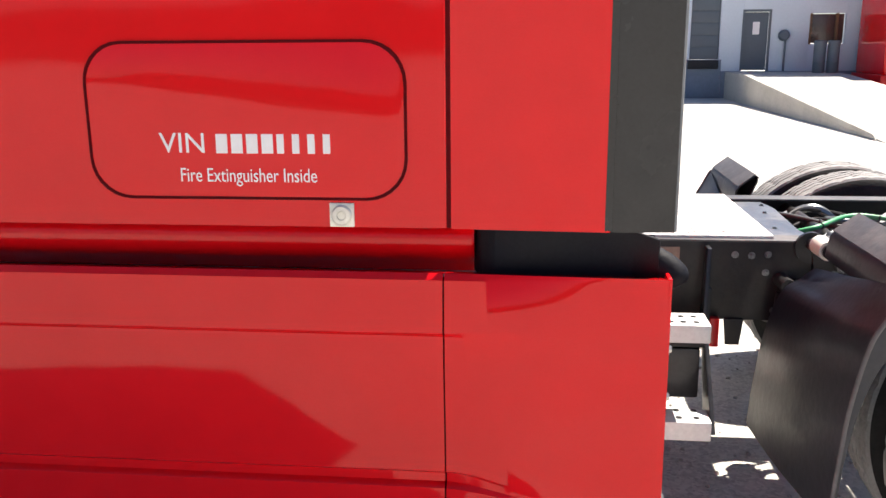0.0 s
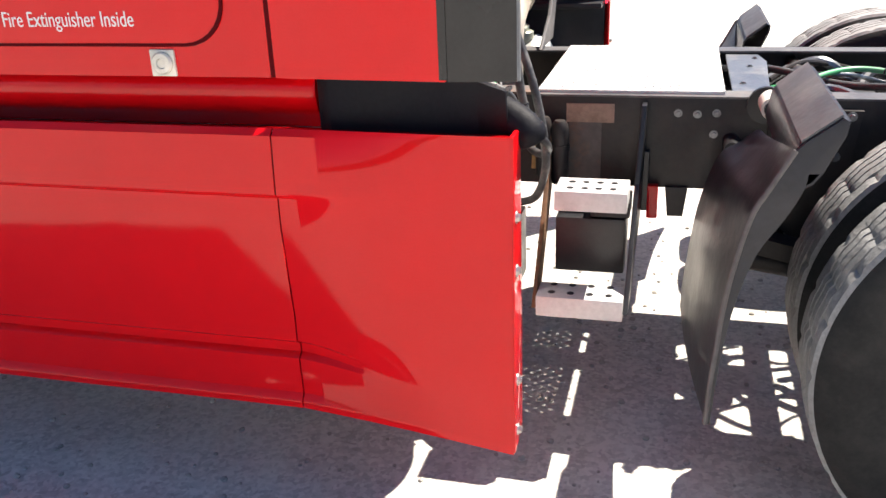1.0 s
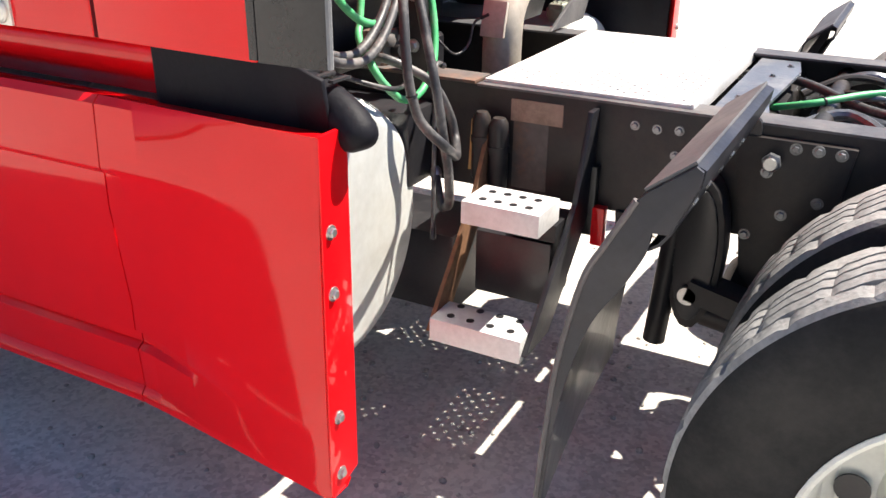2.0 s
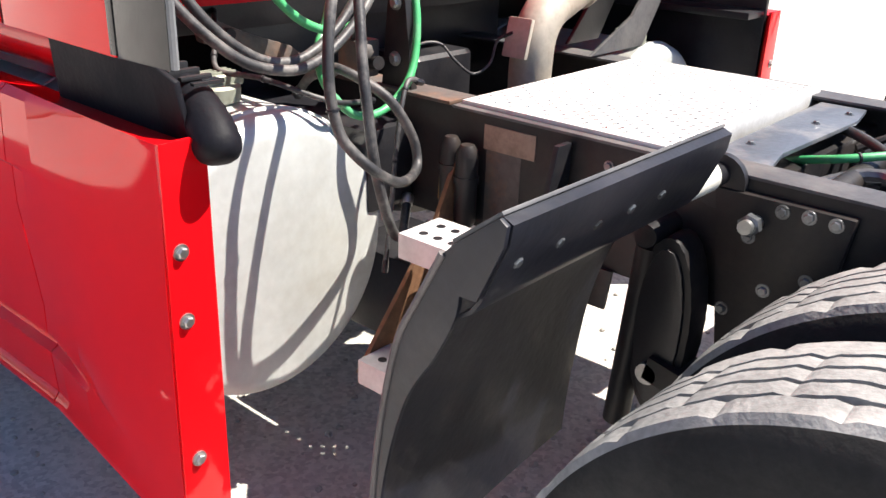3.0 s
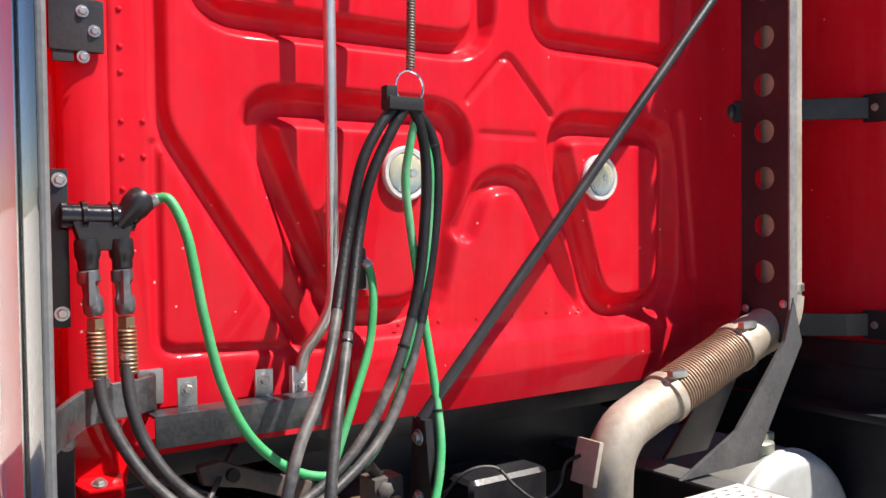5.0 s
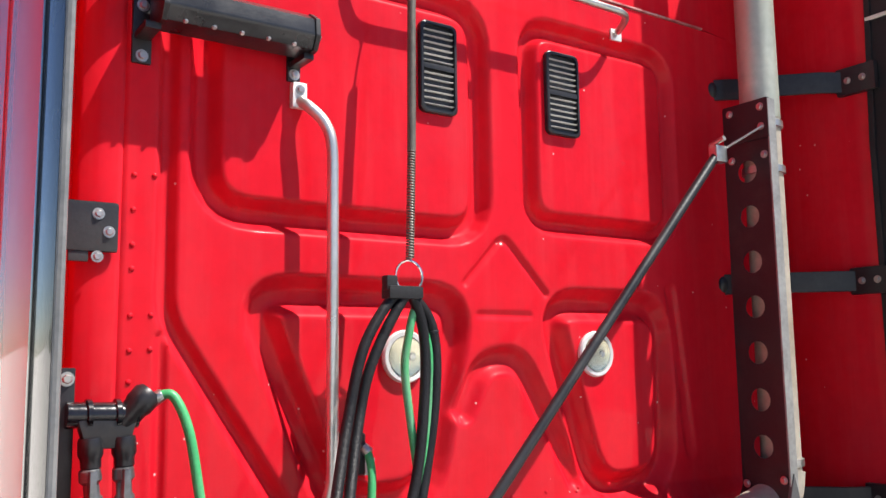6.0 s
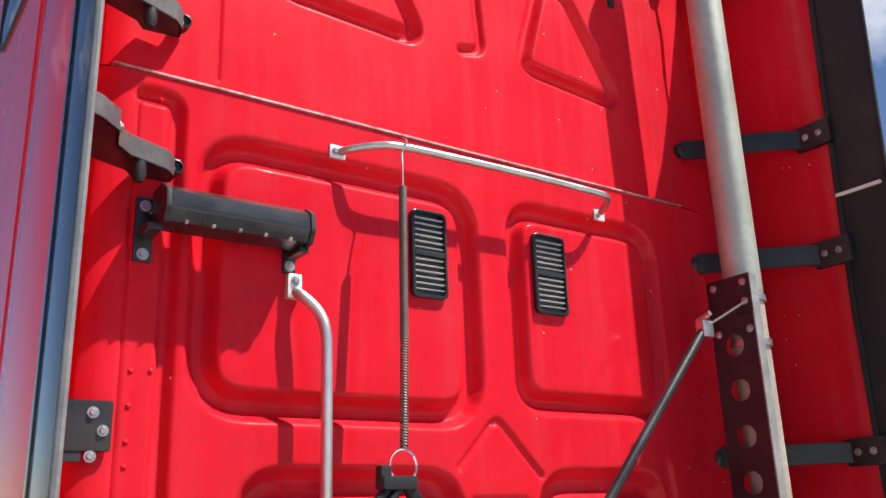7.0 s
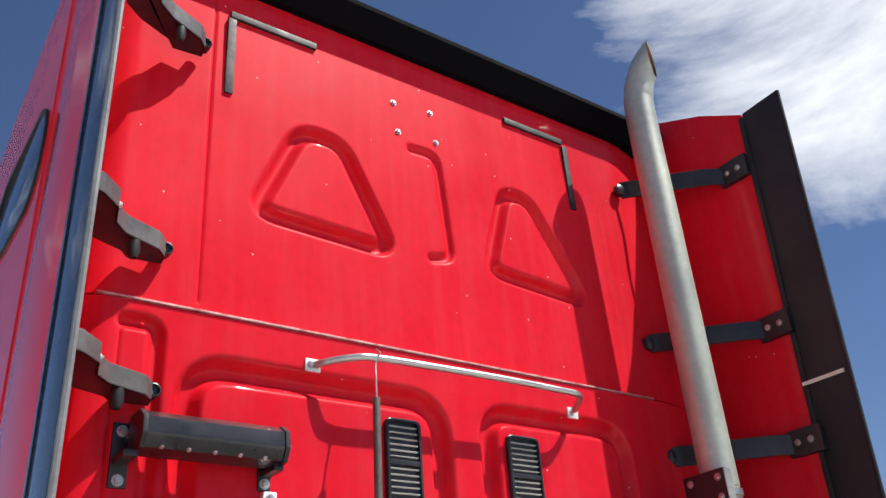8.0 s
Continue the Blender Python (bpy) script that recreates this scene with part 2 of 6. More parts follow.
def block(lo, hi, bevel=0.004, bm=None, turn=None, seg=2):
    """A box between two corners with rounded edges; turn is a matrix that moves it afterwards."""
    made = bmesh.new()
    bmesh.ops.create_cube(made, size=1)
    for v in made.verts:
        v.co = Vector(((lo[i] + hi[i]) / 2 + v.co[i] * (hi[i] - lo[i]) for i in range(3)))
    if bevel:
        bmesh.ops.bevel(made, geom=made.edges[:], offset=bevel, segments=seg, affect='EDGES', profile=0.7)
    if turn:
        made.transform(turn)
    return join(bm, made)


def join(bm, made):
    if bm is None:
        return made
    me = bpy.data.meshes.new("tmp")
    made.to_mesh(me)
    made.free()
    bm.from_mesh(me)
    bpy.data.meshes.remove(me)
    return bm


def smooth_path(points, steps=8):
    pts = [Vector(p) for p in points]
    out = []
    for i in range(len(pts) - 1):
        a, b, c, d = pts[max(i - 1, 0)], pts[i], pts[i + 1], pts[min(i + 2, len(pts) - 1)]
        for s in range(steps):
            t = s / steps
            out.append(0.5 * (2 * b + (c - a) * t + (2 * a - 5 * b + 4 * c - d) * t * t + (3 * b - a - 3 * c + d) * t ** 3))
    return out + [pts[-1]]


def tube(points, radius, sides=12, bm=None, cap=True):
    """A round tube along points; radius is one number or one for each point."""
    bm = bm or bmesh.new()
    pts = [Vector(p) for p in points]
    rad = radius if isinstance(radius, (list, tuple)) else [radius] * len(pts)
    side, rings = None, []
    for i, p in enumerate(pts):
        way = (pts[min(i + 1, len(pts) - 1)] - pts[max(i - 1, 0)]).normalized()
        if side is None:
            side = way.orthogonal().normalized()
        side = (side - way * side.dot(way)).normalized()
        up = way.cross(side)
        rings.append([bm.verts.new(p + rad[i] * (math.cos(2 * math.pi * k / sides) * side + math.sin(2 * math.pi * k / sides) * up)) for k in range(sides)])
    for a, b in zip(rings, rings[1:]):
        for k in range(sides):
            bm.faces.new((a[k], a[(k + 1) % sides], b[(k + 1) % sides], b[k]))
    if cap:
        bm.faces.new(rings[0][::-1])
        bm.faces.new(rings[-1])
    return bm


def rod(a, b, radius, sides=16, bm=None):
    return tube([a, b], radius, sides, bm)


def lathe(profile, at, axis, sides=48, bm=None):
    """Turns a profile of (distance along the axis, radius) round an axis through at."""
    bm = bm or bmesh.new()
    z = Vector(axis).normalized()
    u = z.orthogonal().normalized()
    v = z.cross(u)
    rings = []
    for d, r in profile:
        rings.append([bm.verts.new(Vector(at) + z * d + max(r, 1e-4) * (math.cos(2 * math.pi * k / sides) * u + math.sin(2 * math.pi * k / sides) * v)) for k in range(sides)])
    for a, b in zip(rings, rings[1:]):
        for k in range(sides):
            bm.faces.new((a[k], a[(k + 1) % sides], b[(k + 1) % sides], b[k]))
    bm.faces.new(rings[0][::-1])
    bm.faces.new(rings[-1])
    return bm


def plate(outline, depth, bevel=0.0, bm=None):
    """Extrudes a flat outline of 3D points by the vector depth."""
    made = bmesh.new()
    low = [made.verts.new(p) for p in outline]
    face = made.faces.new(low)
    got = bmesh.ops.extrude_face_region(made, geom=[face])
    bmesh.ops.translate(made, vec=Vector(depth), verts=[g for g in got["geom"] if isinstance(g, bmesh.types.BMVert)])
    bmesh.ops.recalc_face_normals(made, faces=made.faces[:])
    if bevel:
        bmesh.ops.bevel(made, geom=made.edges[:], offset=bevel, segments=2, affect='EDGES', profile=0.7)
    return join(bm, made)


def strip(section, width_from, width_to, axis, thick, bm=None):
    """A bent sheet: section is a list of 2D points swept along an axis ('y': points are x, z)."""
    bm = bm or bmesh.new()
    n = len(section)
    norm = []
    for i in range(n):
        a, b = section[max(i - 1, 0)], section[min(i + 1, n - 1)]
        d = Vector((b[0] - a[0], b[1] - a[1])).normalized()
        norm.append((-d.y * thick, d.x * thick))
    def put(p, w):
        return bm.verts.new((p[0], w, p[1]) if axis == 'y' else (w, p[0], p[1]))
    rows = []
    for w in (width_from, width_to):
        rows.append([put(p, w) for p in section])
        rows.append([put((p[0] + q[0], p[1] + q[1]), w) for p, q in zip(section, norm)])
    a0, b0, a1, b1 = rows
    for i in range(n - 1):
        bm.faces.new((a0[i], a0[i + 1], a1[i + 1], a1[i]))
        bm.faces.new((b0[i], b1[i], b1[i + 1], b0[i + 1]))
        bm.faces.new((a0[i], b0[i], b0[i + 1], a0[i + 1]))
        bm.faces.new((a1[i], a1[i + 1], b1[i + 1], b1[i]))
    bm.faces.new((a0[0], a1[0], b1[0], b0[0]))
    bm.faces.new((a0[-1], b0[-1], b1[-1], a1[-1]))
    bmesh.ops.recalc_face_normals(bm, faces=bm.faces[:])
    return bm


def bolt(at, axis, radius=0.011, bm=None):
    """A hex bolt head on a washer."""
    z = Vector(axis).normalized()
    bm = lathe([(0, radius * 1.5), (radius * 0.25, radius * 1.45)], at, axis, 14, bm)
    return lathe([(radius * 0.2, radius), (radius * 0.75, radius), (radius * 0.95, radius * 0.8)], at, axis, 6, bm)


# ---- ground ----
def yard_height(x, y):
    return -0.0143 * max(0.0, y - 5.0) if y < 60 else -0.7865


def build_ground():
    xs = [-900, -200, -60, -20, -8] + [i * 0.5 for i in range(-12, 17)] + [10, 20, 60, 200, 900]
    ys = [-900, -200, -60, -20, -8] + [i * 0.5 for i in range(-12, 13)] + [8, 12, 18, 26, 34, 60, 200, 900]
    bm = bmesh.new()
    rows = [[bm.verts.new((x, y, yard_height(x, y))) for y in ys] for x in xs]
    for i in range(len(xs) - 1):
        for j in range(len(ys) - 1):
            bm.faces.new((rows[i][j], rows[i + 1][j], rows[i + 1][j + 1], rows[i][j + 1]))
    structure("ground", bm, GRAVEL, "pale sun-bleached gravel truck yard under the chassis", "ground", 0)


build_ground()


def build_tree_line():
    """A far, low line of woods behind the camera's side of the yard, which the paint mirrors."""
    rnd = random.Random(11)
    bm = bmesh.new()
    top, low = [], []
    for k in range(90):
        x = -170 + 3.6 * k
        y = -62 + 4 * math.sin(k * 0.21)
        top.append(bm.verts.new((x, y, 3.0 + 1.4 * math.sin(k * 0.33) + rnd.uniform(-0.7, 0.9))))
        low.append(bm.verts.new((x, y, -0.2)))
    for k in range(89):
        bm.faces.new((low[k], low[k + 1], top[k + 1], top[k]))
    structure("backdrop", bm, WOODS, "dark far line of woods beyond the yard", "backdrop", 0)


WOODS = material("far_woods", (0.05, 0.06, 0.035), 0.95, 0.0, 0.4, 0.3, 2.0, 0.0)
build_tree_line()


# ---- sleeper cab ----
def seg_distance(p, a, b):
    d = b - a
    t = max(0.0, min(1.0, (p - a).dot(d) / max(d.length_squared, 1e-9)))
    return (p - a - d * t).length


class Pressing:
    """A pressed groove along a rounded closed or open outline in the wall's (y, z) plane."""
    def __init__(self, corners, radius, half, depth, closed=True):
        pts = [Vector(c) for c in corners]
        n = len(pts)
        line = []
        for i, p in enumerate(pts):
            if not closed and i in (0, n - 1):
                line.append(p)
                continue
            a, b = pts[i - 1], pts[(i + 1) % n]
            u, v = (a - p).normalized(), (b - p).normalized()
            cut = min(radius, 0.45 * (a - p).length, 0.45 * (b - p).length)
            for k in range(7):
                t = k / 6
                line.append((1 - t) ** 2 * (p + u * cut) + 2 * t * (1 - t) * p + t * t * (p + v * cut))
        if closed:
            line.append(line[0])
        self.line, self.half, self.depth = line, half, depth
        self.lo = Vector((min(p.x for p in line) - half * 1.2, min(p.y for p in line) - half * 1.2))
        self.hi = Vector((max(p.x for p in line) + half * 1.2, max(p.y for p in line) + half * 1.2))

    def at(self, p):
        if p.x < self.lo.x or p.y < self.lo.y or p.x > self.hi.x or p.y > self.hi.y:
            return 0.0
        d = min(seg_distance(p, a, b) for a, b in zip(self.line, self.line[1:]))
        if d >= self.half:
            return 0.0
        t = min(1.0, (1 - d / self.half) / 0.80)
        return -self.depth * t * t * (3 - 2 * t)


WALL_LEFT, WALL_RIGHT, WALL_LOW, WALL_SEAM, WALL_TOP = 0.13, 2.38, 1.16, 2.80, 3.95
PRESSINGS = [
    Pressing([(0.385, 2.05), (1.125, 2.05), (1.125, 2.655), (0.385, 2.655)], 0.11, 0.042, 0.037),
    Pressing([(1.295, 2.095), (1.86, 2.095), (1.86, 2.655), (1.295, 2.655)], 0.09, 0.038, 0.035),
    Pressing([(0.225, 2.742), (0.302, 2.742), (0.306, 1.82), (0.60, 1.37)], 0.05, 0.026, 0.020, False),
    Pressing([(0.300, 1.78), (0.300, 1.365), (0.66, 1.345)], 0.04, 0.016, 0.010, False),
    Pressing([(0.49, 1.875), (1.055, 1.875), (0.95, 1.40), (0.70, 1.40)], 0.10, 0.052, 0.040),
    Pressing([(1.345, 1.875), (1.80, 1.875), (1.785, 1.375), (1.51, 1.355)], 0.11, 0.052, 0.040),
    Pressing([(1.06, 1.60), (1.12, 1.72), (1.24, 1.73), (1.43, 1.40)], 0.10, 0.042, 0.026, False),
    Pressing([(1.07, 1.92), (1.195, 2.05), (1.34, 1.90)], 0.03, 0.014, 0.009, False),
    Pressing([(1.11, 1.84), (1.28, 1.84)], 0.03, 0.014, 0.005, False),
    Pressing([(0.545, 3.15), (0.69, 3.475), (0.83, 3.475), (1.00, 3.13)], 0.07, 0.034, 0.031),
    Pressing([(1.385, 3.16), (1.49, 3.495), (1.60, 3.495), (1.81, 3.13)], 0.07, 0.034, 0.031),
    Pressing([(1.10, 3.55), (1.20, 3.555), (1.225, 3.16), (1.15, 3.145)], 0.05, 0.022, 0.014, False),
    Pressing([(0.215, 2.76), (0.215, 1.25)], 0.02, 0.006, 0.004, False),
    Pressing([(0.40, 3.90), (0.40, 2.83)], 0.02, 0.006, 0.004, False),
    Pressing([(1.965, 3.55), (1.965, 2.83)], 0.02, 0.006, 0.003, False),
    # not a pressing: a soft bright reflection put into the wall's shape
    Pressing([(1.84, 1.92), (1.90, 1.45)], 0.02, 0.034, 0.008, False),
]


def wall_face(y, z, rows):
    """How far the rear wall stands out at (y, z)."""
    p = Vector((y, z))
    x = sum(q.at(p) for q in rows)
    if z < WALL_SEAM:
        x += 0.014
    else:
        x -= 0.016 * (z - WALL_SEAM)
    if z < 1.36 and y > 0.72:
        t = min(1.0, (1.36 - z) / 0.05)
        x += 0.022 * t - 0.25 * max(0.0, 1.24 - z)
    left, right = WALL_LEFT + 0.06 - y, y - 2.06
    if left > 0:
        x -= left * left * 6.0
    if right > 0:
        x -= right * right * 0.75
    return x


def wall_sheet(y0, y1, z0, z1, step):
    ny, nz = round((y1 - y0) / step), round((z1 - z0) / step)
    verts, faces = [], []
    for j in range(nz + 1):
        z = z0 + (z1 - z0) * j / nz
        rows = [q for q in PRESSINGS if q.lo.y <= z <= q.hi.y]
        for i in range(ny + 1):
            y = y0 + (y1 - y0) * i / ny
            verts.append((wall_face(y, z, rows), y, z))
    w = ny + 1
    for j in range(nz):
        for i in range(ny):
            a = j * w + i
            faces.append((a, a + 1, a + w + 1, a + w))
    rim = [i for i in range(w)] + [j * w + ny for j in range(1, nz + 1)] + [nz * w + i for i in range(ny - 1, -1, -1)] + [j * w for j in range(nz - 1, 0, -1)]
    base = len(verts)
    for r in rim:
        verts.append((-0.09, verts[r][1], verts[r][2]))
    n = len(rim)
    for k in range(n):
        faces.append((rim[k], base + k, base + (k + 1) % n, rim[(k + 1) % n]))
    me = bpy.data.meshes.new("panel")
    me.from_pydata(verts, [], faces)
    me.update()
    bm = bmesh.new()
    bm.from_mesh(me)
    bpy.data.meshes.remove(me)
    bmesh.ops.recalc_face_normals(bm, faces=bm.faces[:])
    return bm


def rounded_outline(x0, x1, z0, z1, r, steps=7):
    out = []
    for cx, cz, a0 in ((x1 - r, z1 - r, 0), (x0 + r, z1 - r, 90), (x0 + r, z0 + r, 180), (x1 - r, z0 + r, 270)):
        for k in range(steps + 1):
            a = radians(a0 + 90 * k / steps)
            out.append((cx + r * math.cos(a), cz + r * math.sin(a)))
    return out


def ring_of(outline, grow, y0, y1, bm=None):
    """A closed band along an outline in (x, z), between two depths y."""
    bm = bm or bmesh.new()
    cx = sum(p[0] for p in outline) / len(outline)
    cz = sum(p[1] for p in outline) / len(outline)
    w = max(p[0] for p in outline) - cx
    h = max(p[1] for p in outline) - cz
    def scaled(g, y):
        return [bm.verts.new((cx + (p[0] - cx) * (w + g) / w, y, cz + (p[1] - cz) * (h + g) / h)) for p in outline]
    loops = [scaled(-grow, y1), scaled(-grow, y0), scaled(grow, y0), scaled(grow, y1)]
    n = len(outline)
    for a, b in zip(loops, loops[1:] + loops[:1]):
        for k in range(n):
            bm.faces.new((a[k], a[(k + 1) % n], b[(k + 1) % n], b[k]))
    bmesh.ops.recalc_face_normals(bm, faces=bm.faces[:])
    return bm


def build_sleeper():
    cab = thing("sleeper_cab", (-1.0, 1.2, 0.0), "glossy red semi truck sleeper cab with pressed rear wall panels", "truck cab")
    rear = part("rear_wall", wall_sheet(WALL_LEFT, WALL_RIGHT, WALL_LOW, WALL_SEAM, 0.006), RED_DULL, cab, "sunlit red rear wall with pressed grooves", 60)
    part("roof_cap_wall", wall_sheet(WALL_LEFT, WALL_RIGHT, WALL_SEAM + 0.006, WALL_TOP, 0.006), RED_DULL, cab, "sunlit red roof cap rear wall with triangular pressings", 60)
    # near side skin, with the corner turned in towards the rear wall
    for name, sign, y in (("side_wall", 1, 0.0), ("side_wall", -1, 2.42)):
        sec = [(-3.2, y), (-0.064, y), (-0.058, y + 0.004 * sign), (-0.056, y + 0.03 * sign), (-0.050, y + 0.15 * sign)]
        bm = bmesh.new()
        low = [bm.verts.new((p[0], p[1], 1.152)) for p in sec]
        top = [bm.verts.new((p[0], p[1], 3.80 if p[0] < -3 else 3.93)) for p in sec]
        top[0].co.z = 3.05
        for i in range(len(sec) - 1):
            bm.faces.new((low[i], low[i + 1], top[i + 1], top[i]))
        got = bmesh.ops.extrude_face_region(bm, geom=bm.faces[:])
        bmesh.ops.translate(bm, vec=(0, 0.025 * sign, 0), verts=[g for g in got["geom"] if isinstance(g, bmesh.types.BMVert)])
        bmesh.ops.recalc_face_normals(bm, faces=bm.faces[:])
        side = part(name, bm, RED, cab, "glossy red sleeper side panel", 30)
        if sign == 1:
            near_side = side
    # roof, floor and front close the shell
    part("roof", plate([(-3.2, 0.03, 3.0), (-3.2, 2.41, 3.0), (-0.1, 2.41, 3.90), (-0.1, 0.03, 3.90)], (0, 0, 0.03)), RED, cab)
    part("floor_pan", block((-3.2, 0.19, 1.08), (-0.10, 2.38, 1.15), 0.004), BLACK, cab, "dark underside of the sleeper floor")
    part("front_bulkhead", block((-3.25, 0.03, 1.1), (-3.2, 2.41, 3.05), 0.004), RED, cab)
    # rounded black drip strip along the roof's rear edge
    part("roof_edge_trim", plate([(0.010, 0.16, 3.935), (-0.06, 0.16, 3.94), (-0.06, 0.16, 4.055), (0.056, 0.16, 4.043), (0.066, 0.16, 4.012)], (0, 2.22, 0), 0.006), TRIM, cab, "black rubber trim along the roof edge")
    # luggage door in the near side
    door_line = [(x, z) for x, z in rounded_outline(-0.957, -0.158, 1.223, 1.604, 0.10)]
    door = part("luggage_door", plate([(x, -0.003, z) for x, z in door_line], (0, 0.012, 0), 0.0015), RED, cab, "rounded red luggage door with white lettering", 30)
    part("door_seal", ring_of(door_line, 0.0035, -0.0045, 0.004), SEAL, door, "dark rubber seal round the door")
    bm = block((-0.352, -0.006, 1.153), (-0.290, 0.002, 1.213), 0.003)
    lathe([(0, 0.026), (0.006, 0.026), (0.010, 0.022), (0.0105, 0.012), (0.007, 0.010)], (-0.321, -0.005, 1.183), (0, -1, 0), 28, bm)
    part("door_latch", bm, LATCH, near_side, "square pale metal push latch")
    # recessed roll under the sleeper and the black continuation behind it
    sec = [(0.170, 1.150), (0.118, 1.146), (0.097, 1.130), (0.090, 1.10), (0.095, 1.072), (0.108, 1.050), (0.140, 1.034), (0.17, 1.00)]
    bm = strip(sec, -3.2, -0.004, 'x', 0.006)
    roll = part("sill_roll", bm, RED, cab, "rounded red sill roll under the sleeper", 60)
    part("roll_end", plate([(-0.006, a + 0.001, b) for a, b in sec], (0.007, 0, 0), 0.002), RED, roll, "lit red end face of the roll")
    return cab, rear, near_side


CAB, REAR_WALL, NEAR_SIDE = build_sleeper()


def build_extender(y, sign, red_to, rubber_to, label, edge, paint, lean=0.0, rise=0.0, tuck=0.0):
    """A side extender: a red panel and its black rubber edge; lean moves the top rearwards."""
    ext = thing("side_extender", (0.2, y, 1.15), label, "extender", "side extenders of the cab")
    t = 0.014 * sign
    top = red_to + lean
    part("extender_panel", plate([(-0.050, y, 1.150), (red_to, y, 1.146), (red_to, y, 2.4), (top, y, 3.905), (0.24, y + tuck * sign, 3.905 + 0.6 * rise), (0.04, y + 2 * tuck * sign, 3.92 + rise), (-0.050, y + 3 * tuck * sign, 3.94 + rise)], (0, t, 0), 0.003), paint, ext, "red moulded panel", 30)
    part("rubber_edge", plate([(red_to + 0.004, y + 0.001 * sign, 1.146), (rubber_to, y + 0.002 * sign, 1.148), (rubber_to, y + 0.002 * sign, 2.4), (rubber_to + 0.01 + lean, y + 0.002 * sign, 3.915), (top + 0.004, y + 0.001 * sign, 3.908), (red_to + 0.004, y + 0.001 * sign, 2.4)], (0, t * 0.7, 0), 0.002), edge, ext, "black flexible rubber edge", 30)
    part("gap_seal", block((-0.067, min(y + 0.001 * sign, y + 0.016 * sign), 1.152), (-0.046, max(y + 0.001 * sign, y + 0.016 * sign), 3.88), 0.002), SEAL, ext, "dark seal in the corner joint")
    out = y - 0.0005 * sign
    part("edge_moulding", plate([(red_to - 0.014, out, 1.15), (red_to + 0.004, out, 1.15), (red_to + 0.004, out, 2.4), (top + 0.004, out, 3.89), (top - 0.014, out, 3.89), (red_to - 0.014, out, 2.4)], (0, 0.020 * sign, 0), 0.001), edge, ext)
    part("edge_binding", tube([(rubber_to, y + 0.010 * sign, 1.15), (rubber_to, y + 0.010 * sign, 2.4), (rubber_to + 0.01 + lean, y + 0.008 * sign, 3.91)], 0.007, 8), BINDING if sign > 0 else edge, ext)
    return ext


BINDING = material("worn_grey_binding", (0.16, 0.165, 0.17), 0.45, 0.0, 0.25, 9, 90, 0.05, dirt=(0.30, 0.29, 0.27), dirt_amount=0.4)
EDGE = material("glossy_edge_rubber", (0.012, 0.013, 0.015), 0.25, 0.0, 0.25, 5, 120, 0.02, spec=0.12, coat=1.0, dirt=(0.04, 0.04, 0.04), dirt_amount=0.10)
build_extender(0.001, 1, 0.338, 0.490, "red cab side extender with glossy black rubber trailing edge", EDGE, RED)
# the darker wall red puts part of this panel's shade into its paint
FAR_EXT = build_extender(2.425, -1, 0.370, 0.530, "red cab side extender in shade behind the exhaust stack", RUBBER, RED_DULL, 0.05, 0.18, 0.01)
part("joint_strip", block((0.372, 2.403, 2.782), (0.528, 2.412, 2.794), 0.002), WHITE_RIM, FAR_EXT, "pale worn joint across the rubber")


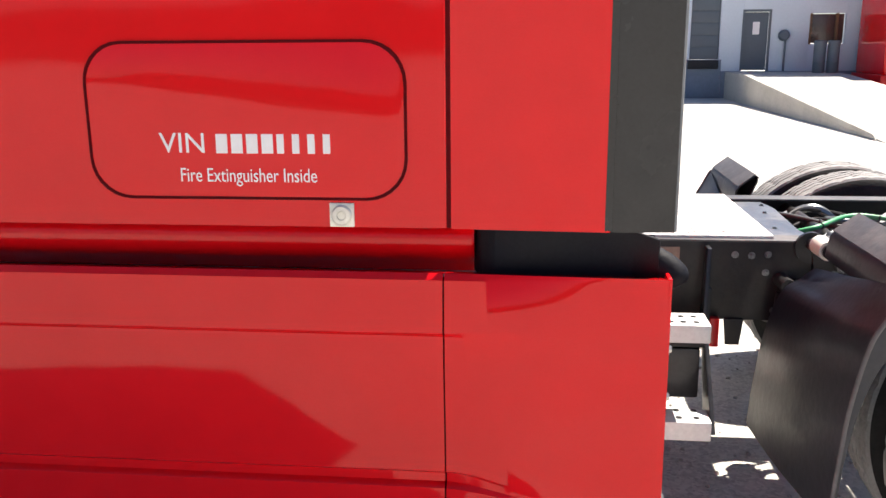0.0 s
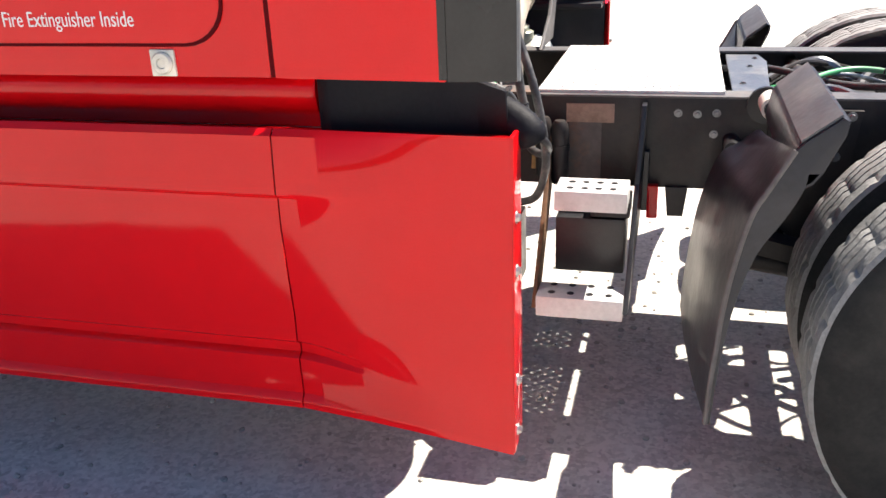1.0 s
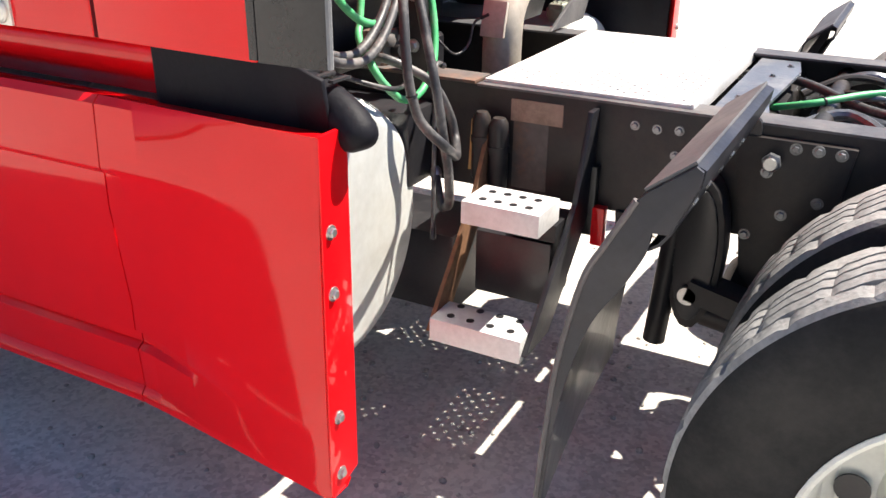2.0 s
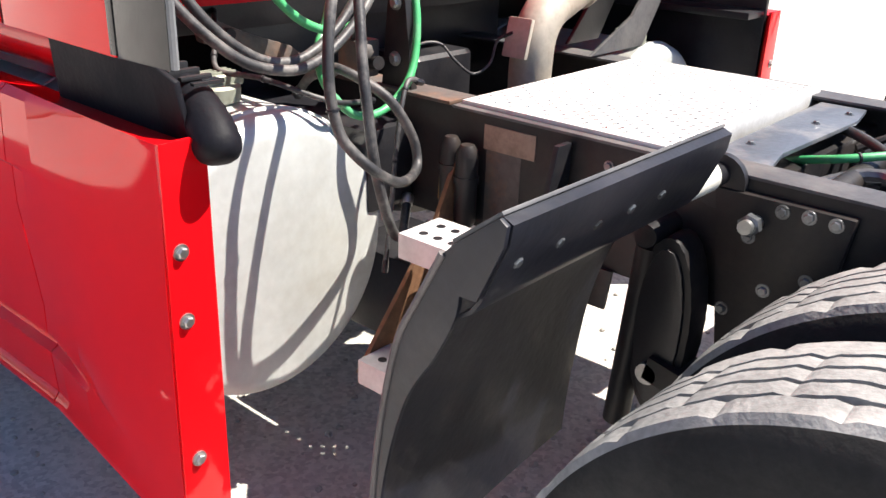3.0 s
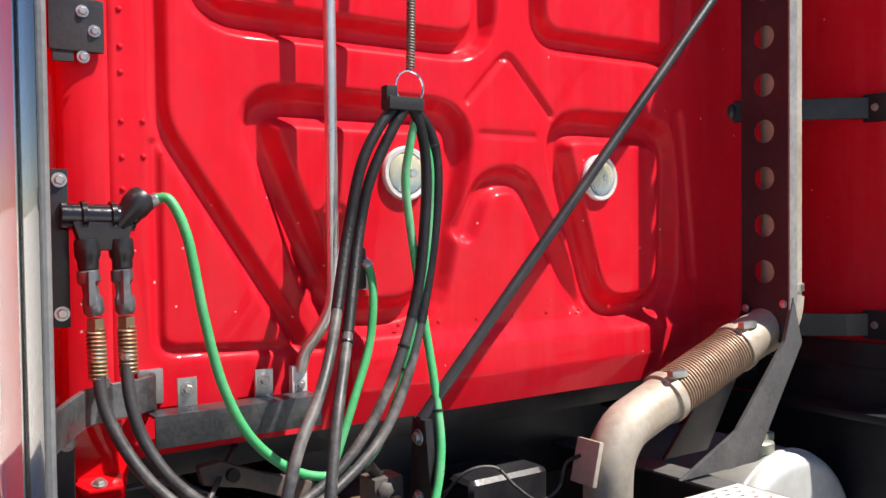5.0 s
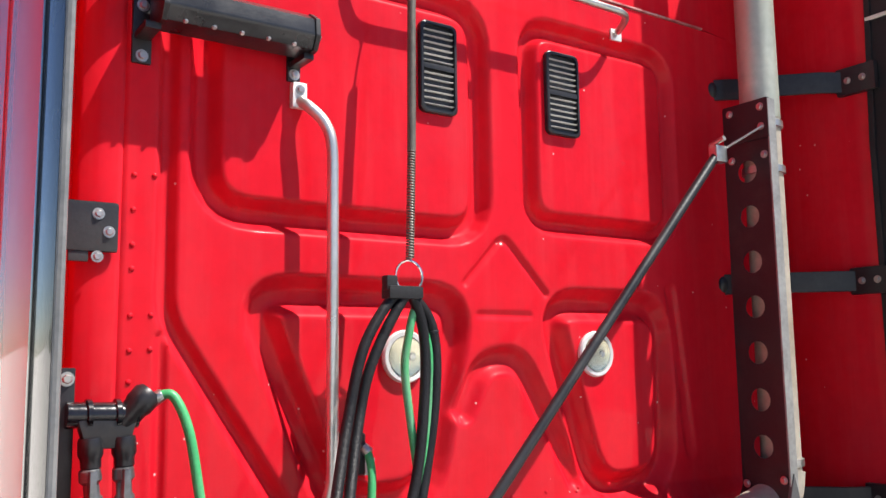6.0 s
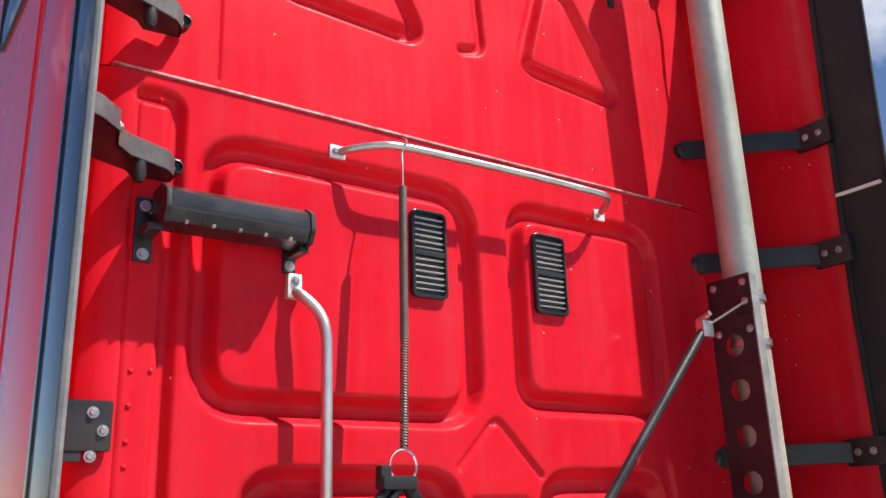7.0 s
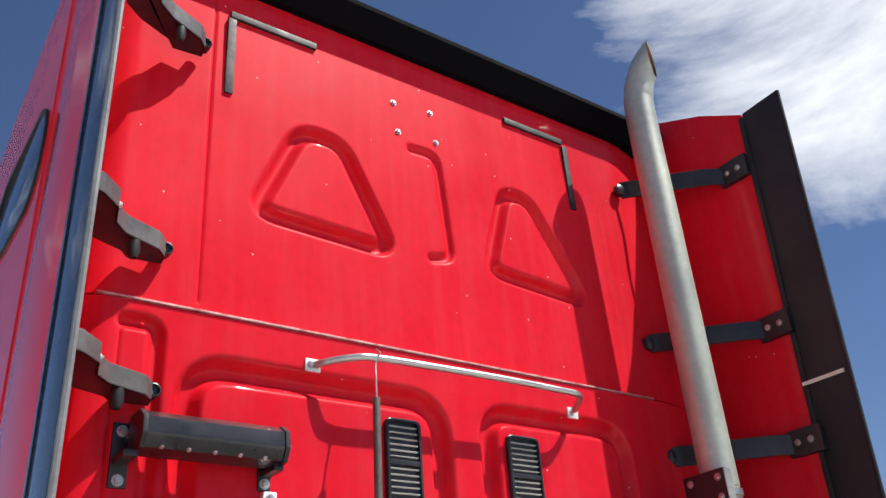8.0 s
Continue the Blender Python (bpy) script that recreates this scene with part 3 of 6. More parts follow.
# ---- tank fairing ----
def build_fairing(y, sign, label):
    """The lower side fairing: outer skin with creases, rolled top and a bolted rear flange."""
    fair = thing("tank_fairing", (-1.0, y, 0.25), label, "fairing", "lower side fairings")
    def bottom(x):
        return 0.305 if x < -0.1 else 0.305 - 0.045 * ((x + 0.1) / 0.6) ** 1.6
    def skin(x, k):
        """Outline point k of the skin at x: distance out and height."""
        zb = bottom(x)
        fade = max(0.0, min(1.0, (0.26 - x) / 0.40))
        fade2 = max(0.0, min(1.0, (0.47 - x) / 0.42))
        fade, fade2 = fade * fade * (3 - 2 * fade), fade2 * fade2 * (3 - 2 * fade2)
        drop = 0.0 if x < -0.05 else 0.085 * ((x + 0.05) / 0.5) ** 1.3
        slim = max(0.30, min(1.0, (0.42 - x) / 0.42))
        fade2 *= (slim - 0.30) / 0.70
        prof = [(-0.062, 1.026), (-0.020, 1.033), (0.005, 1.039), (0.021, 1.024), (0.029, 0.895),
                (0.0287, 0.887), (0.0278 - 0.010 * fade, 0.876), (0.0205, 0.80), (0.0000, 0.56 - drop),
                (-0.0020 + 0.004 * fade2, 0.450 + 0.046 * slim - drop), (-0.0022 - 0.014 * fade2, 0.450 + 0.032 * slim - drop), (-0.0024 - 0.014 * fade2, 0.450 + 0.008 * slim - drop), (-0.0026 + 0.004 * fade2, 0.446 - drop),
                (-0.0030, zb + 0.040), (0.009, zb + 0.024), (0.011, zb + 0.016), (0.006, zb), (-0.02, zb - 0.004), (-0.035, zb + 0.01)]
        o, z = prof[k]
        flare = 1.0 - (1.0 - max(0.0, min(1.0, (x + 0.066) / 0.55))) ** 1.3
        if k < 3:
            o += 0.024 * flare
        elif k < 17:
            o += (0.027 + 0.014 * min(1.0, (1.04 - z) / 0.35) - o) * flare
        return y - o * sign, z
    nk = 19
    def skin_mesh(x0, x1, n):
        bm = bmesh.new()
        cols = []
        for i in range(n + 1):
            x = x0 + (x1 - x0) * i / n
            cols.append([bm.verts.new((x, *skin(x, k))) for k in range(nk)])
        for a, b in zip(cols, cols[1:]):
            for k in range(nk - 1):
                bm.faces.new((a[k], a[k + 1], b[k + 1], b[k]))
        bmesh.ops.recalc_face_normals(bm, faces=bm.faces[:])
        bmesh.ops.solidify(bm, geom=bm.faces[:], thickness=0.004)
        return bm
    part("front_skin", skin_mesh(-3.0, -0.070, 24), RED, fair, "glossy red front panel", 35)
    part("seam_backing", plate([(-0.10, y + 0.028 * sign, 0.312), (-0.03, y + 0.028 * sign, 0.312), (-0.03, y + 0.028 * sign, 1.02), (-0.10, y + 0.028 * sign, 1.02)], (0, 0.006 * sign, 0)), SEAL, fair, "dark joint behind the panels")
    part("rear_skin", skin_mesh(-0.066, 0.484, 66), RED, fair, "glossy red rear panel", 35)
    zb = bottom(0.48)
    flange = part("rear_flange", plate([(0.478, y - 0.041 * sign, zb + 0.005), (0.478, y + 0.056 * sign, zb + 0.03), (0.478, y + 0.058 * sign, 1.040), (0.478, y - 0.029 * sign, 1.040)], (0.010, 0, 0), 0.003), RED, fair, "sunlit red flange with zinc bolts", 30)
    for z in (0.855, 0.729, 0.451, 0.314):
        part("bolt", bolt((0.488, y - 0.006 * sign, z), (1, 0, 0), 0.010), ZINC, flange)
    return fair


build_fairing(0.0, 1, "glossy red lower side fairing below the sleeper")
build_fairing(2.43, -1, "red lower side fairing on the far side")


# ---- chassis ----
CAPPED = material("rust_stained_cap", (0.085, 0.075, 0.068), 0.6, 0.0, 0.3, 9, 60, 0.12, dirt=(0.26, 0.11, 0.04), dirt_amount=0.6)
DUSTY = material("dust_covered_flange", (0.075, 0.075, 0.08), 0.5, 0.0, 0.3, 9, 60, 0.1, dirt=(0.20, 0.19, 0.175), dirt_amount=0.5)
RAIL_NEAR, RAIL_FAR, RAIL_TOP, RAIL_LOW = 0.775, 1.625, 0.955, 0.685


def build_chassis():
    ch = thing("chassis_frame", (0.8, 1.2, RAIL_LOW), "dirty black steel chassis frame of a semi truck", "truck frame")
    rails = []
    for y, sign in ((RAIL_NEAR, 1), (RAIL_FAR, -1)):
        outline = [(0, 0), (0.085, 0), (0.085, 0.009), (0.009, 0.009), (0.009, 0.261), (0.085, 0.261), (0.085, 0.27), (0, 0.27)]
        bm = plate([(-2.6, y + a * sign, RAIL_LOW + b) for a, b in outline], (6.2, 0, 0), 0.0015)
        rails.append(part("frame_rail", bm, FRAME, ch, "black C-section frame rail with dust and rust", 30))
    for y, r in ((RAIL_NEAR, rails[0]), (RAIL_FAR - 0.085, rails[1])):
        part("rail_top", block((0.40 if r is rails[0] else -0.6, y - 0.0015, RAIL_TOP - 0.004), (3.6, y + 0.0865, RAIL_TOP + 0.0025), 0.002), DUSTY, r, "dusty grey top flange")
    for x, z0 in ((0.60, 0.70), (1.02, 0.70), (2.4, 0.70)):
        part("crossmember", block((x, RAIL_NEAR + 0.01, z0), (x + 0.07, RAIL_FAR - 0.01, z0 + 0.2), 0.008), FRAME, ch)
    # rusty top plate in front of the deck plate
    part("rusty_cap", block((-0.6, RAIL_NEAR - 0.004, RAIL_TOP + 0.001), (0.395, RAIL_NEAR + 0.09, RAIL_TOP + 0.009), 0.002), CAPPED, rails[0], "dusty rail cap with rust stains")
    for x, z in ((0.815, 0.908), (0.868, 0.906), (0.920, 0.910), (0.916, 0.849), (0.95, 0.72), (1.40, 0.85)):
        part("bolt", bolt((x, RAIL_NEAR, z), (0, -1, 0), 0.008), STEEL, rails[0])
    part("rust_patch", block((0.505, RAIL_NEAR - 0.0015, 0.70), (0.600, RAIL_NEAR + 0.001, 0.876), 0.001), CAPPED, rails[0], "rust stain below the label")
    part("rail_label", block((0.497, RAIL_NEAR - 0.003, 0.876), (0.636, RAIL_NEAR + 0.001, 0.932), 0.001), LABEL, rails[0], "faded paper label on the rail")
    bm = plate([(0.79, RAIL_NEAR - 0.012, 0.69), (0.855, RAIL_NEAR - 0.012, 0.69), (0.845, RAIL_NEAR - 0.012, 0.60), (0.80, RAIL_NEAR - 0.012, 0.60)], (0, 0.01, 0), 0.002)
    part("hanger_tab", bm, FRAME, rails[0])
    # suspension hanger, its pad and the parts ahead of the axle
    def pad(x, y, z, rx, rz, thick):
        out = [(x + rx * math.cos(radians(a)), y, z + rz * math.sin(radians(a)) * (1.0 if a < 180 else 1.15)) for a in range(0, 360, 15)]
        return plate(out, (0, thick, 0), 0.008)
    h = part("spring_hanger", pad(1.010, 0.685, 0.660, 0.062, 0.175, 0.075), FRAME, ch, "cast black spring hanger", 30)
    part("hanger_face", pad(1.010, 0.676, 0.660, 0.048, 0.155, 0.012), BLACK, h)
    part("hanger_pin", rod((1.008, 0.66, 0.555), (1.008, 0.80, 0.555), 0.022, 16), ZINC, h)
    hp = part("hanger_plate", plate([(1.05, 0.750, 0.93), (1.30, 0.750, 0.93), (1.26, 0.750, 0.62), (1.18, 0.750, 0.52), (1.10, 0.750, 0.60)], (0, 0.024, 0), 0.006), FRAME, ch, "bolted black frame bracket")
    for x, z in ((1.126, 0.853), (1.178, 0.914), (1.224, 0.916), (1.27, 0.914), (1.10, 0.70), (1.17, 0.76), (1.24, 0.80)):
        part("bolt", bolt((x, 0.750, z), (0, -1, 0), 0.009), STEEL, hp)
    stud = part("pivot_stud", rod((1.136, 0.752, 0.884), (1.136, 0.694, 0.888), 0.013, 14), ZINC, ch, "bright threaded pivot stud")
    part("stud_nut", lathe([(0, 0.021), (0.016, 0.021), (0.020, 0.016)], (1.136, 0.728, 0.886), (0, -1, 0), 6), STEEL, stud)
    part("battery_box", block((0.02, 0.79, 0.27), (0.330, 1.05, 0.512), 0.012), BLACK, ch, "dark box below the frame rail")
    # grimy fittings where the rail passes under the wall
    knot = part("protection_valve", block((0.10, 0.70, 0.985), (0.17, 0.775, 1.075), 0.014), CAPPED, ch, "grimy brown protection valve on the rail")
    part("valve_port", rod((0.135, 0.74, 1.06), (0.150, 0.70, 1.100), 0.012, 12), FRAME, knot)
    part("valve_port", rod((0.160, 0.75, 1.02), (0.200, 0.740, 1.025), 0.016, 12), FRAME, knot)
    part("valve_cap", lathe([(0, 0.018), (0.010, 0.018), (0.014, 0.012)], (0.170, 0.725, 1.050), (1, -0.2, 0.2), 6), CAPPED, knot)
    link = part("shift_linkage", plate([(0.0, 0.37, 1.125), (0.0, 0.42, 1.130), (0.0, 0.50, 1.095), (0.0, 0.62, 1.055), (0.0, 0.70, 1.00), (0.0, 0.69, 0.97), (0.0, 0.58, 1.02), (0.0, 0.47, 1.065), (0.0, 0.38, 1.085)], (0.03, 0, 0), 0.008), CAPPED, ch, "grey-brown cast linkage arm")
    part("linkage_pin", rod((-0.01, 0.44, 1.10), (0.045, 0.44, 1.10), 0.014, 12), FRAME, link)
    # valves and a strap on the outside of the rail, ahead of the steps
    for x, z0, z1, r in ((0.436, 0.72, 0.90, 0.024), (0.484, 0.70, 0.89, 0.026)):
        v = part("air_valve", lathe([(0, r * 0.8), (0.012, r), (z1 - z0 - 0.03, r), (z1 - z0 - 0.012, r * 0.9), (z1 - z0, r * 0.6)], (x, 0.732, z0), (0, 0, 1), 18), FRAME, ch, "grimy black air valve")
        part("valve_band", lathe([(-0.008, r + 0.003), (0.008, r + 0.003)], (x, 0.732, z0 + 0.11), (0, 0, 1), 18), FRAME, v)
    # made-up dark tube, covers bright ground beside the hanger
    slot_tube = part("shock_absorber", rod((0.962, 0.705, 0.80), (0.935, 0.705, 0.40), 0.027, 18), FRAME, ch, "black tube added to narrow the bright slot")
    part("shock_eye", rod((0.964, 0.67, 0.83), (0.964, 0.775, 0.83), 0.024, 16), FRAME, slot_tube)
    part("tan_strap", plate([(0.405, 0.735, 0.875), (0.425, 0.735, 0.875), (0.432, 0.735, 0.74), (0.398, 0.735, 0.74)], (0, 0.012, 0), 0.003), TAN, ch, "tan webbing strap end")
    part("torque_arm", rod((1.04, 0.72, 0.50), (1.58, 0.72, 0.42), 0.035, 16), FRAME, ch, "black torque arm")
    part("leaf_spring", strip([(1.00, 0.545), (1.2, 0.50), (1.45, 0.475), (1.7, 0.47)], 0.66, 0.75, 'y', 0.05), FRAME, ch, "dark leaf spring")
    chamber = part("brake_chamber", lathe([(0, 0.05), (0.01, 0.085), (0.05, 0.09), (0.06, 0.097), (0.075, 0.097), (0.085, 0.09), (0.13, 0.082), (0.15, 0.04)], (1.20, 0.86, 0.50), (-1, 0, 0.25), 28), FRAME, ch, "dark brake chamber")
    part("clamp_band", lathe([(0.055, 0.10), (0.08, 0.10)], (1.20, 0.86, 0.50), (-1, 0, 0.25), 28), ZINC, chamber)
    # made-up body, placed so its shadow darkens the ground between the rails
    part("air_tank", lathe([(0, 0.03), (0.02, 0.09), (0.05, 0.108), (0.61, 0.108), (0.64, 0.09), (0.66, 0.03)], (1.00, 0.87, 0.735), (0, 1, 0), 28), FRAME, ch, "black cylinder added across the frame to shade the ground")
    # mostly hidden block, added to shut sun off the ground inside
    part("frame_box", block((0.58, 1.640, 0.69), (0.86, 1.80, 0.93), 0.01), BLACK, ch, "dark box added outside the far rail to shade the ground")
    # bridge plate behind the deck, with its row of holes, and the far bracket
    bp = part("bridge_plate", plate([(0.966, 0.865, 0.936), (0.966, 1.535, 0.936), (1.075, 1.535, 0.936), (1.095, 1.40, 0.936), (1.075, 1.00, 0.936), (1.100, 0.865, 0.936)], (0, 0, 0.010), 0.002), PLATE, ch, "dusty blue-grey bridge plate", 30)
    for x, y in ((1.00, 1.02), (1.035, 1.30), (1.06, 1.45)):
        part("bolt", bolt((x, y, 0.946), (0, 0, 1), 0.007), STEEL, bp)
    # slats and shelf are added to break up the sun on the ground
    for x in (1.13, 1.44, 1.585, 1.76):
        part("cross_slat", block((x, 0.865, 0.80), (x + 0.085, 1.535, 0.812), 0.003), PLATE, ch, "dirty slat added between the rails to shade the ground")
    part("side_shelf", block((1.215, 1.14, 0.803), (1.44, 1.33, 0.813), 0.003), PLATE, ch)
    # made-up box, keeps sun from leaking between tank and rail
    part("harness_box", block((-0.95, 0.618, 0.70), (0.29, 0.772, 0.90), 0.02), BLACK, ch, "black box added to stop sun beside the tank")
    # clutter of lines; the ones shifted rearwards are added to dapple the sun
    rnd = random.Random(21)
    for k in range(22):
        a = Vector((rnd.uniform(1.10, 1.25) + (0.35 if k > 13 else 0.0), rnd.uniform(0.88, 1.50), rnd.uniform(0.84, 0.90)))
        way = Vector((rnd.uniform(0.25, 0.5), rnd.uniform(-0.3, 0.3), 0))
        line = [a, a + way * 0.3 + Vector((0, rnd.uniform(-0.12, 0.12), rnd.uniform(0.0, 0.05))), a + way * 0.65 + Vector((0, rnd.uniform(-0.14, 0.14), rnd.uniform(0.0, 0.06))), a + way]
        for p in line:
            p.y = max(0.88, min(1.52, p.y))
        part("air_line", tube(smooth_path(line, 6), rnd.choice((0.007, 0.010, 0.014, 0.018)), 8), rnd.choice((FRAME, BLACK, DUSTY, STEEL)), ch, "" if k else "tangled air line")
    part("cross_tube", rod((1.20, RAIL_NEAR + 0.01, 0.905), (1.20, RAIL_FAR - 0.01, 0.905), 0.024, 16), FRAME, ch, "dark cross tube")
    part("valve_block", block((1.28, 1.08, 0.812), (1.40, 1.26, 0.90), 0.012), BLACK, ch, "black valve block")
    part("valve_block", block((1.30, 1.33, 0.812), (1.38, 1.45, 0.91), 0.012), STEEL, ch, "grey valve body")
    part("axle_beam", rod((1.62, 0.62, 0.5), (1.62, 1.78, 0.5), 0.075, 24), FRAME, ch, "black drive axle housing")
    part("air_spring", lathe([(0, 0.09), (0.03, 0.125), (0.09, 0.13), (0.12, 0.105), (0.15, 0.13), (0.22, 0.125), (0.25, 0.09)], (1.95, 0.86, 0.46), (0, 0, 1), 28), RUBBER, ch)
    # equipment between the rails
    part("gearbox", lathe([(-0.7, 0.1), (-0.62, 0.22), (-0.2, 0.24), (0.05, 0.19), (0.12, 0.10), (0.5, 0.06), (1.5, 0.055)], (-0.1, 1.2, 0.66), (1, 0, 0), 24), FRAME, ch, "grimy gearbox and drive shaft")
    part("cover_box", block((-0.16, 1.06, 0.80), (0.02, 1.32, 0.97), 0.03, seg=3), BLACK, ch, "black plastic cover between the rails")
    # added black block, deepens the shade below the sleeper floor
    part("firewall_shadow_box", block((-0.9, 0.66, 0.86), (-0.22, 1.75, 1.07), 0.01), BLACK, ch, "black box added to deepen the shade under the cab")
    return ch


STEEL = material("scuffed_steel", (0.20, 0.21, 0.22), 0.32, 0.7, 0.3, 11, 80, 0.10, dirt=(0.02, 0.02, 0.02), dirt_amount=0.85)
PLATE = material("dusty_painted_plate", (0.10, 0.115, 0.14), 0.35, 0.1, 0.25, 9, 70, 0.08, dirt=(0.40, 0.38, 0.35), dirt_amount=0.6)
TAN = material("tan_strap", (0.42, 0.25, 0.09), 0.7, 0.0, 0.2, 15, 90, 0.1)
build_chassis()


def build_deck():
    deck = thing("deck_plate", (0.67, 1.2, RAIL_TOP), "bright aluminium tread deck plate bridging the frame rails", "deck plate")
    x0, x1, y0, y1, z = 0.408, 0.932, 0.800, 1.596, RAIL_TOP + 0.001
    # perforated sheet: staggered rows of cells, each with a raised rim round its hole
    pitch_x, pitch_y = (x1 - x0 - 0.02) / 21, (y1 - y0 - 0.024) / 18
    top = z + 0.010
    bm = bmesh.new()
    for r in range(21):
        for c in range(18 if r % 2 == 0 else 17):
            cx = x0 + 0.01 + pitch_x * (r + 0.5)
            cy = y0 + 0.012 + pitch_y * (c + (0.5 if r % 2 == 0 else 1.0))
            hx, hy = pitch_x / 2, pitch_y / 2
            outer = [(hx, 0), (hx, hy), (0, hy), (-hx, hy), (-hx, 0), (-hx, -hy), (0, -hy), (hx, -hy)]
            rings = [[bm.verts.new((cx + u, cy + v, top)) for u, v in outer]]
            for rad, dz in ((0.0098, 0.0), (0.0075, 0.0022), (0.0058, 0.0018), (0.0054, -0.009)):
                rings.append([bm.verts.new((cx + rad * math.cos(math.pi * k / 4), cy + rad * math.sin(math.pi * k / 4), top + dz)) for k in range(8)])
            for a, b in zip(rings, rings[1:]):
                for k in range(8):
                    bm.faces.new((a[k], a[(k + 1) % 8], b[(k + 1) % 8], b[k]))
            low = [bm.verts.new((v.co.x, v.co.y, top - 0.009)) for v in rings[0]]
            for k in range(8):
                bm.faces.new((low[k], rings[-1][k], rings[-1][(k + 1) % 8], low[(k + 1) % 8]))
        if r % 2:
            for e0, e1 in ((y0 + 0.012, y0 + 0.012 + pitch_y / 2), (y1 - 0.012 - pitch_y / 2, y1 - 0.012)):
                bm.faces.new([bm.verts.new((x0 + 0.01 + pitch_x * (r + q), e, top)) for q, e in ((0, e0), (1, e0), (1, e1), (0, e1))])
    bmesh.ops.remove_doubles(bm, verts=bm.verts[:], dist=0.0004)
    part("perforated_sheet", bm, ALU, deck, "dusty white aluminium sheet with rows of raised drain holes", 35)
    for lo, hi in (((x0, y0, z), (x0 + 0.0102, y1, top + 0.0005)), ((x1 - 0.0102, y0, z), (x1, y1, top + 0.0005)), ((x0 + 0.01, y0, z), (x1 - 0.01, y0 + 0.0122, top + 0.0005)), ((x0 + 0.01, y1 - 0.0122, z), (x1 - 0.01, y1, top + 0.0005))):
        part("sheet_border", block(lo, hi, 0.001), ALU, deck)
    part("edge_lip", block((x1, y0, z - 0.03), (x1 + 0.008, y1, z + 0.012), 0.002), ALU, deck)
    return deck


build_deck()


# ---- fuel tanks ----
CAPMETAL = material("dull_cap_metal", (0.30, 0.31, 0.25), 0.5, 0.3, 0.2, 12, 80, 0.06)


def build_tank(y, r, zc, end, label):
    tank = thing("fuel_tank", (0.0, y, 0.42), label, "fuel tank", "fuel tanks")
    prof = [(-1.9, 0.05), (-1.88, r - 0.03), (-1.85, r), (end - 0.055, r), (end - 0.045, r + 0.006), (end - 0.035, r + 0.006), (end - 0.03, r)]
    for k in range(1, 9):
        a = radians(90 * k / 8)
        prof.append((end - 0.03 + 0.05 * math.sin(a) * (1.0), (r - 0.045) + 0.045 * math.cos(a)))
    prof += [(end + 0.024, r * 0.6), (end + 0.030, r * 0.3), (end + 0.031, 0.002)]
    part("shell", lathe(prof, (0, y, zc), (1, 0, 0), 72), TANK, tank, "dull spun aluminium shell and dished end", 35)
    return tank


def tank_fittings(tank, y, r, zc, cap_x, cap_y):
    cap = part("filler_cap", lathe([(-0.03, 0.048), (0.004, 0.048), (0.006, 0.056), (0.034, 0.056), (0.040, 0.050), (0.041, 0.02), (0.046, 0.018)], (cap_x, cap_y, zc + math.sqrt(r * r - (cap_y - y) ** 2)), (0, 0, 1), 24), CAPMETAL, tank, "dull grey-green filler cap")
    top = zc + math.sqrt(r * r - (cap_y - y) ** 2) + 0.034
    part("cap_lever", block((cap_x - 0.030, cap_y - 0.058, top), (cap_x + 0.030, cap_y + 0.058, top + 0.026), 0.010, seg=3), CAPMETAL, cap, "cast locking lever")
    for dx in (-0.016, 0.0, 0.016):
        part("lever_rib", block((cap_x + dx - 0.003, cap_y - 0.046, top + 0.024), (cap_x + dx + 0.003, cap_y + 0.046, top + 0.031), 0.002), CAPMETAL, cap)
    for x in (-0.42, -1.3):
        pts = [(x, y + (r + 0.004) * math.cos(radians(a)), zc + (r + 0.004) * math.sin(radians(a))) for a in range(-60, 241, 12)]
        bm = bmesh.new()
        rows = []
        for p in pts:
            d = Vector((0, p[1] - y, p[2] - zc)).normalized()
            rows.append([bm.verts.new((p[0] + dx, p[1] + d.y * o, p[2] + d.z * o)) for dx, o in ((-0.03, 0), (0.03, 0), (0.03, 0.005), (-0.03, 0.005))])
        for a, b in zip(rows, rows[1:]):
            for k in range(4):
                bm.faces.new((a[k], a[(k + 1) % 4], b[(k + 1) % 4], b[k]))
        bmesh.ops.recalc_face_normals(bm, faces=bm.faces[:])
        part("tank_strap", bm, ALU, tank)


NEAR_TANK = build_tank(0.365, 0.321, 0.658, 0.262, "pale aluminium cylindrical fuel tank behind the red fairing")
tank_fittings(NEAR_TANK, 0.365, 0.321, 0.658, 0.105, 0.345)
FAR_TANK = build_tank(2.09, 0.300, 0.625, 0.235, "pale aluminium fuel tank on the far side of the frame")
tank_fittings(FAR_TANK, 2.09, 0.300, 0.625, 0.14, 2.03)


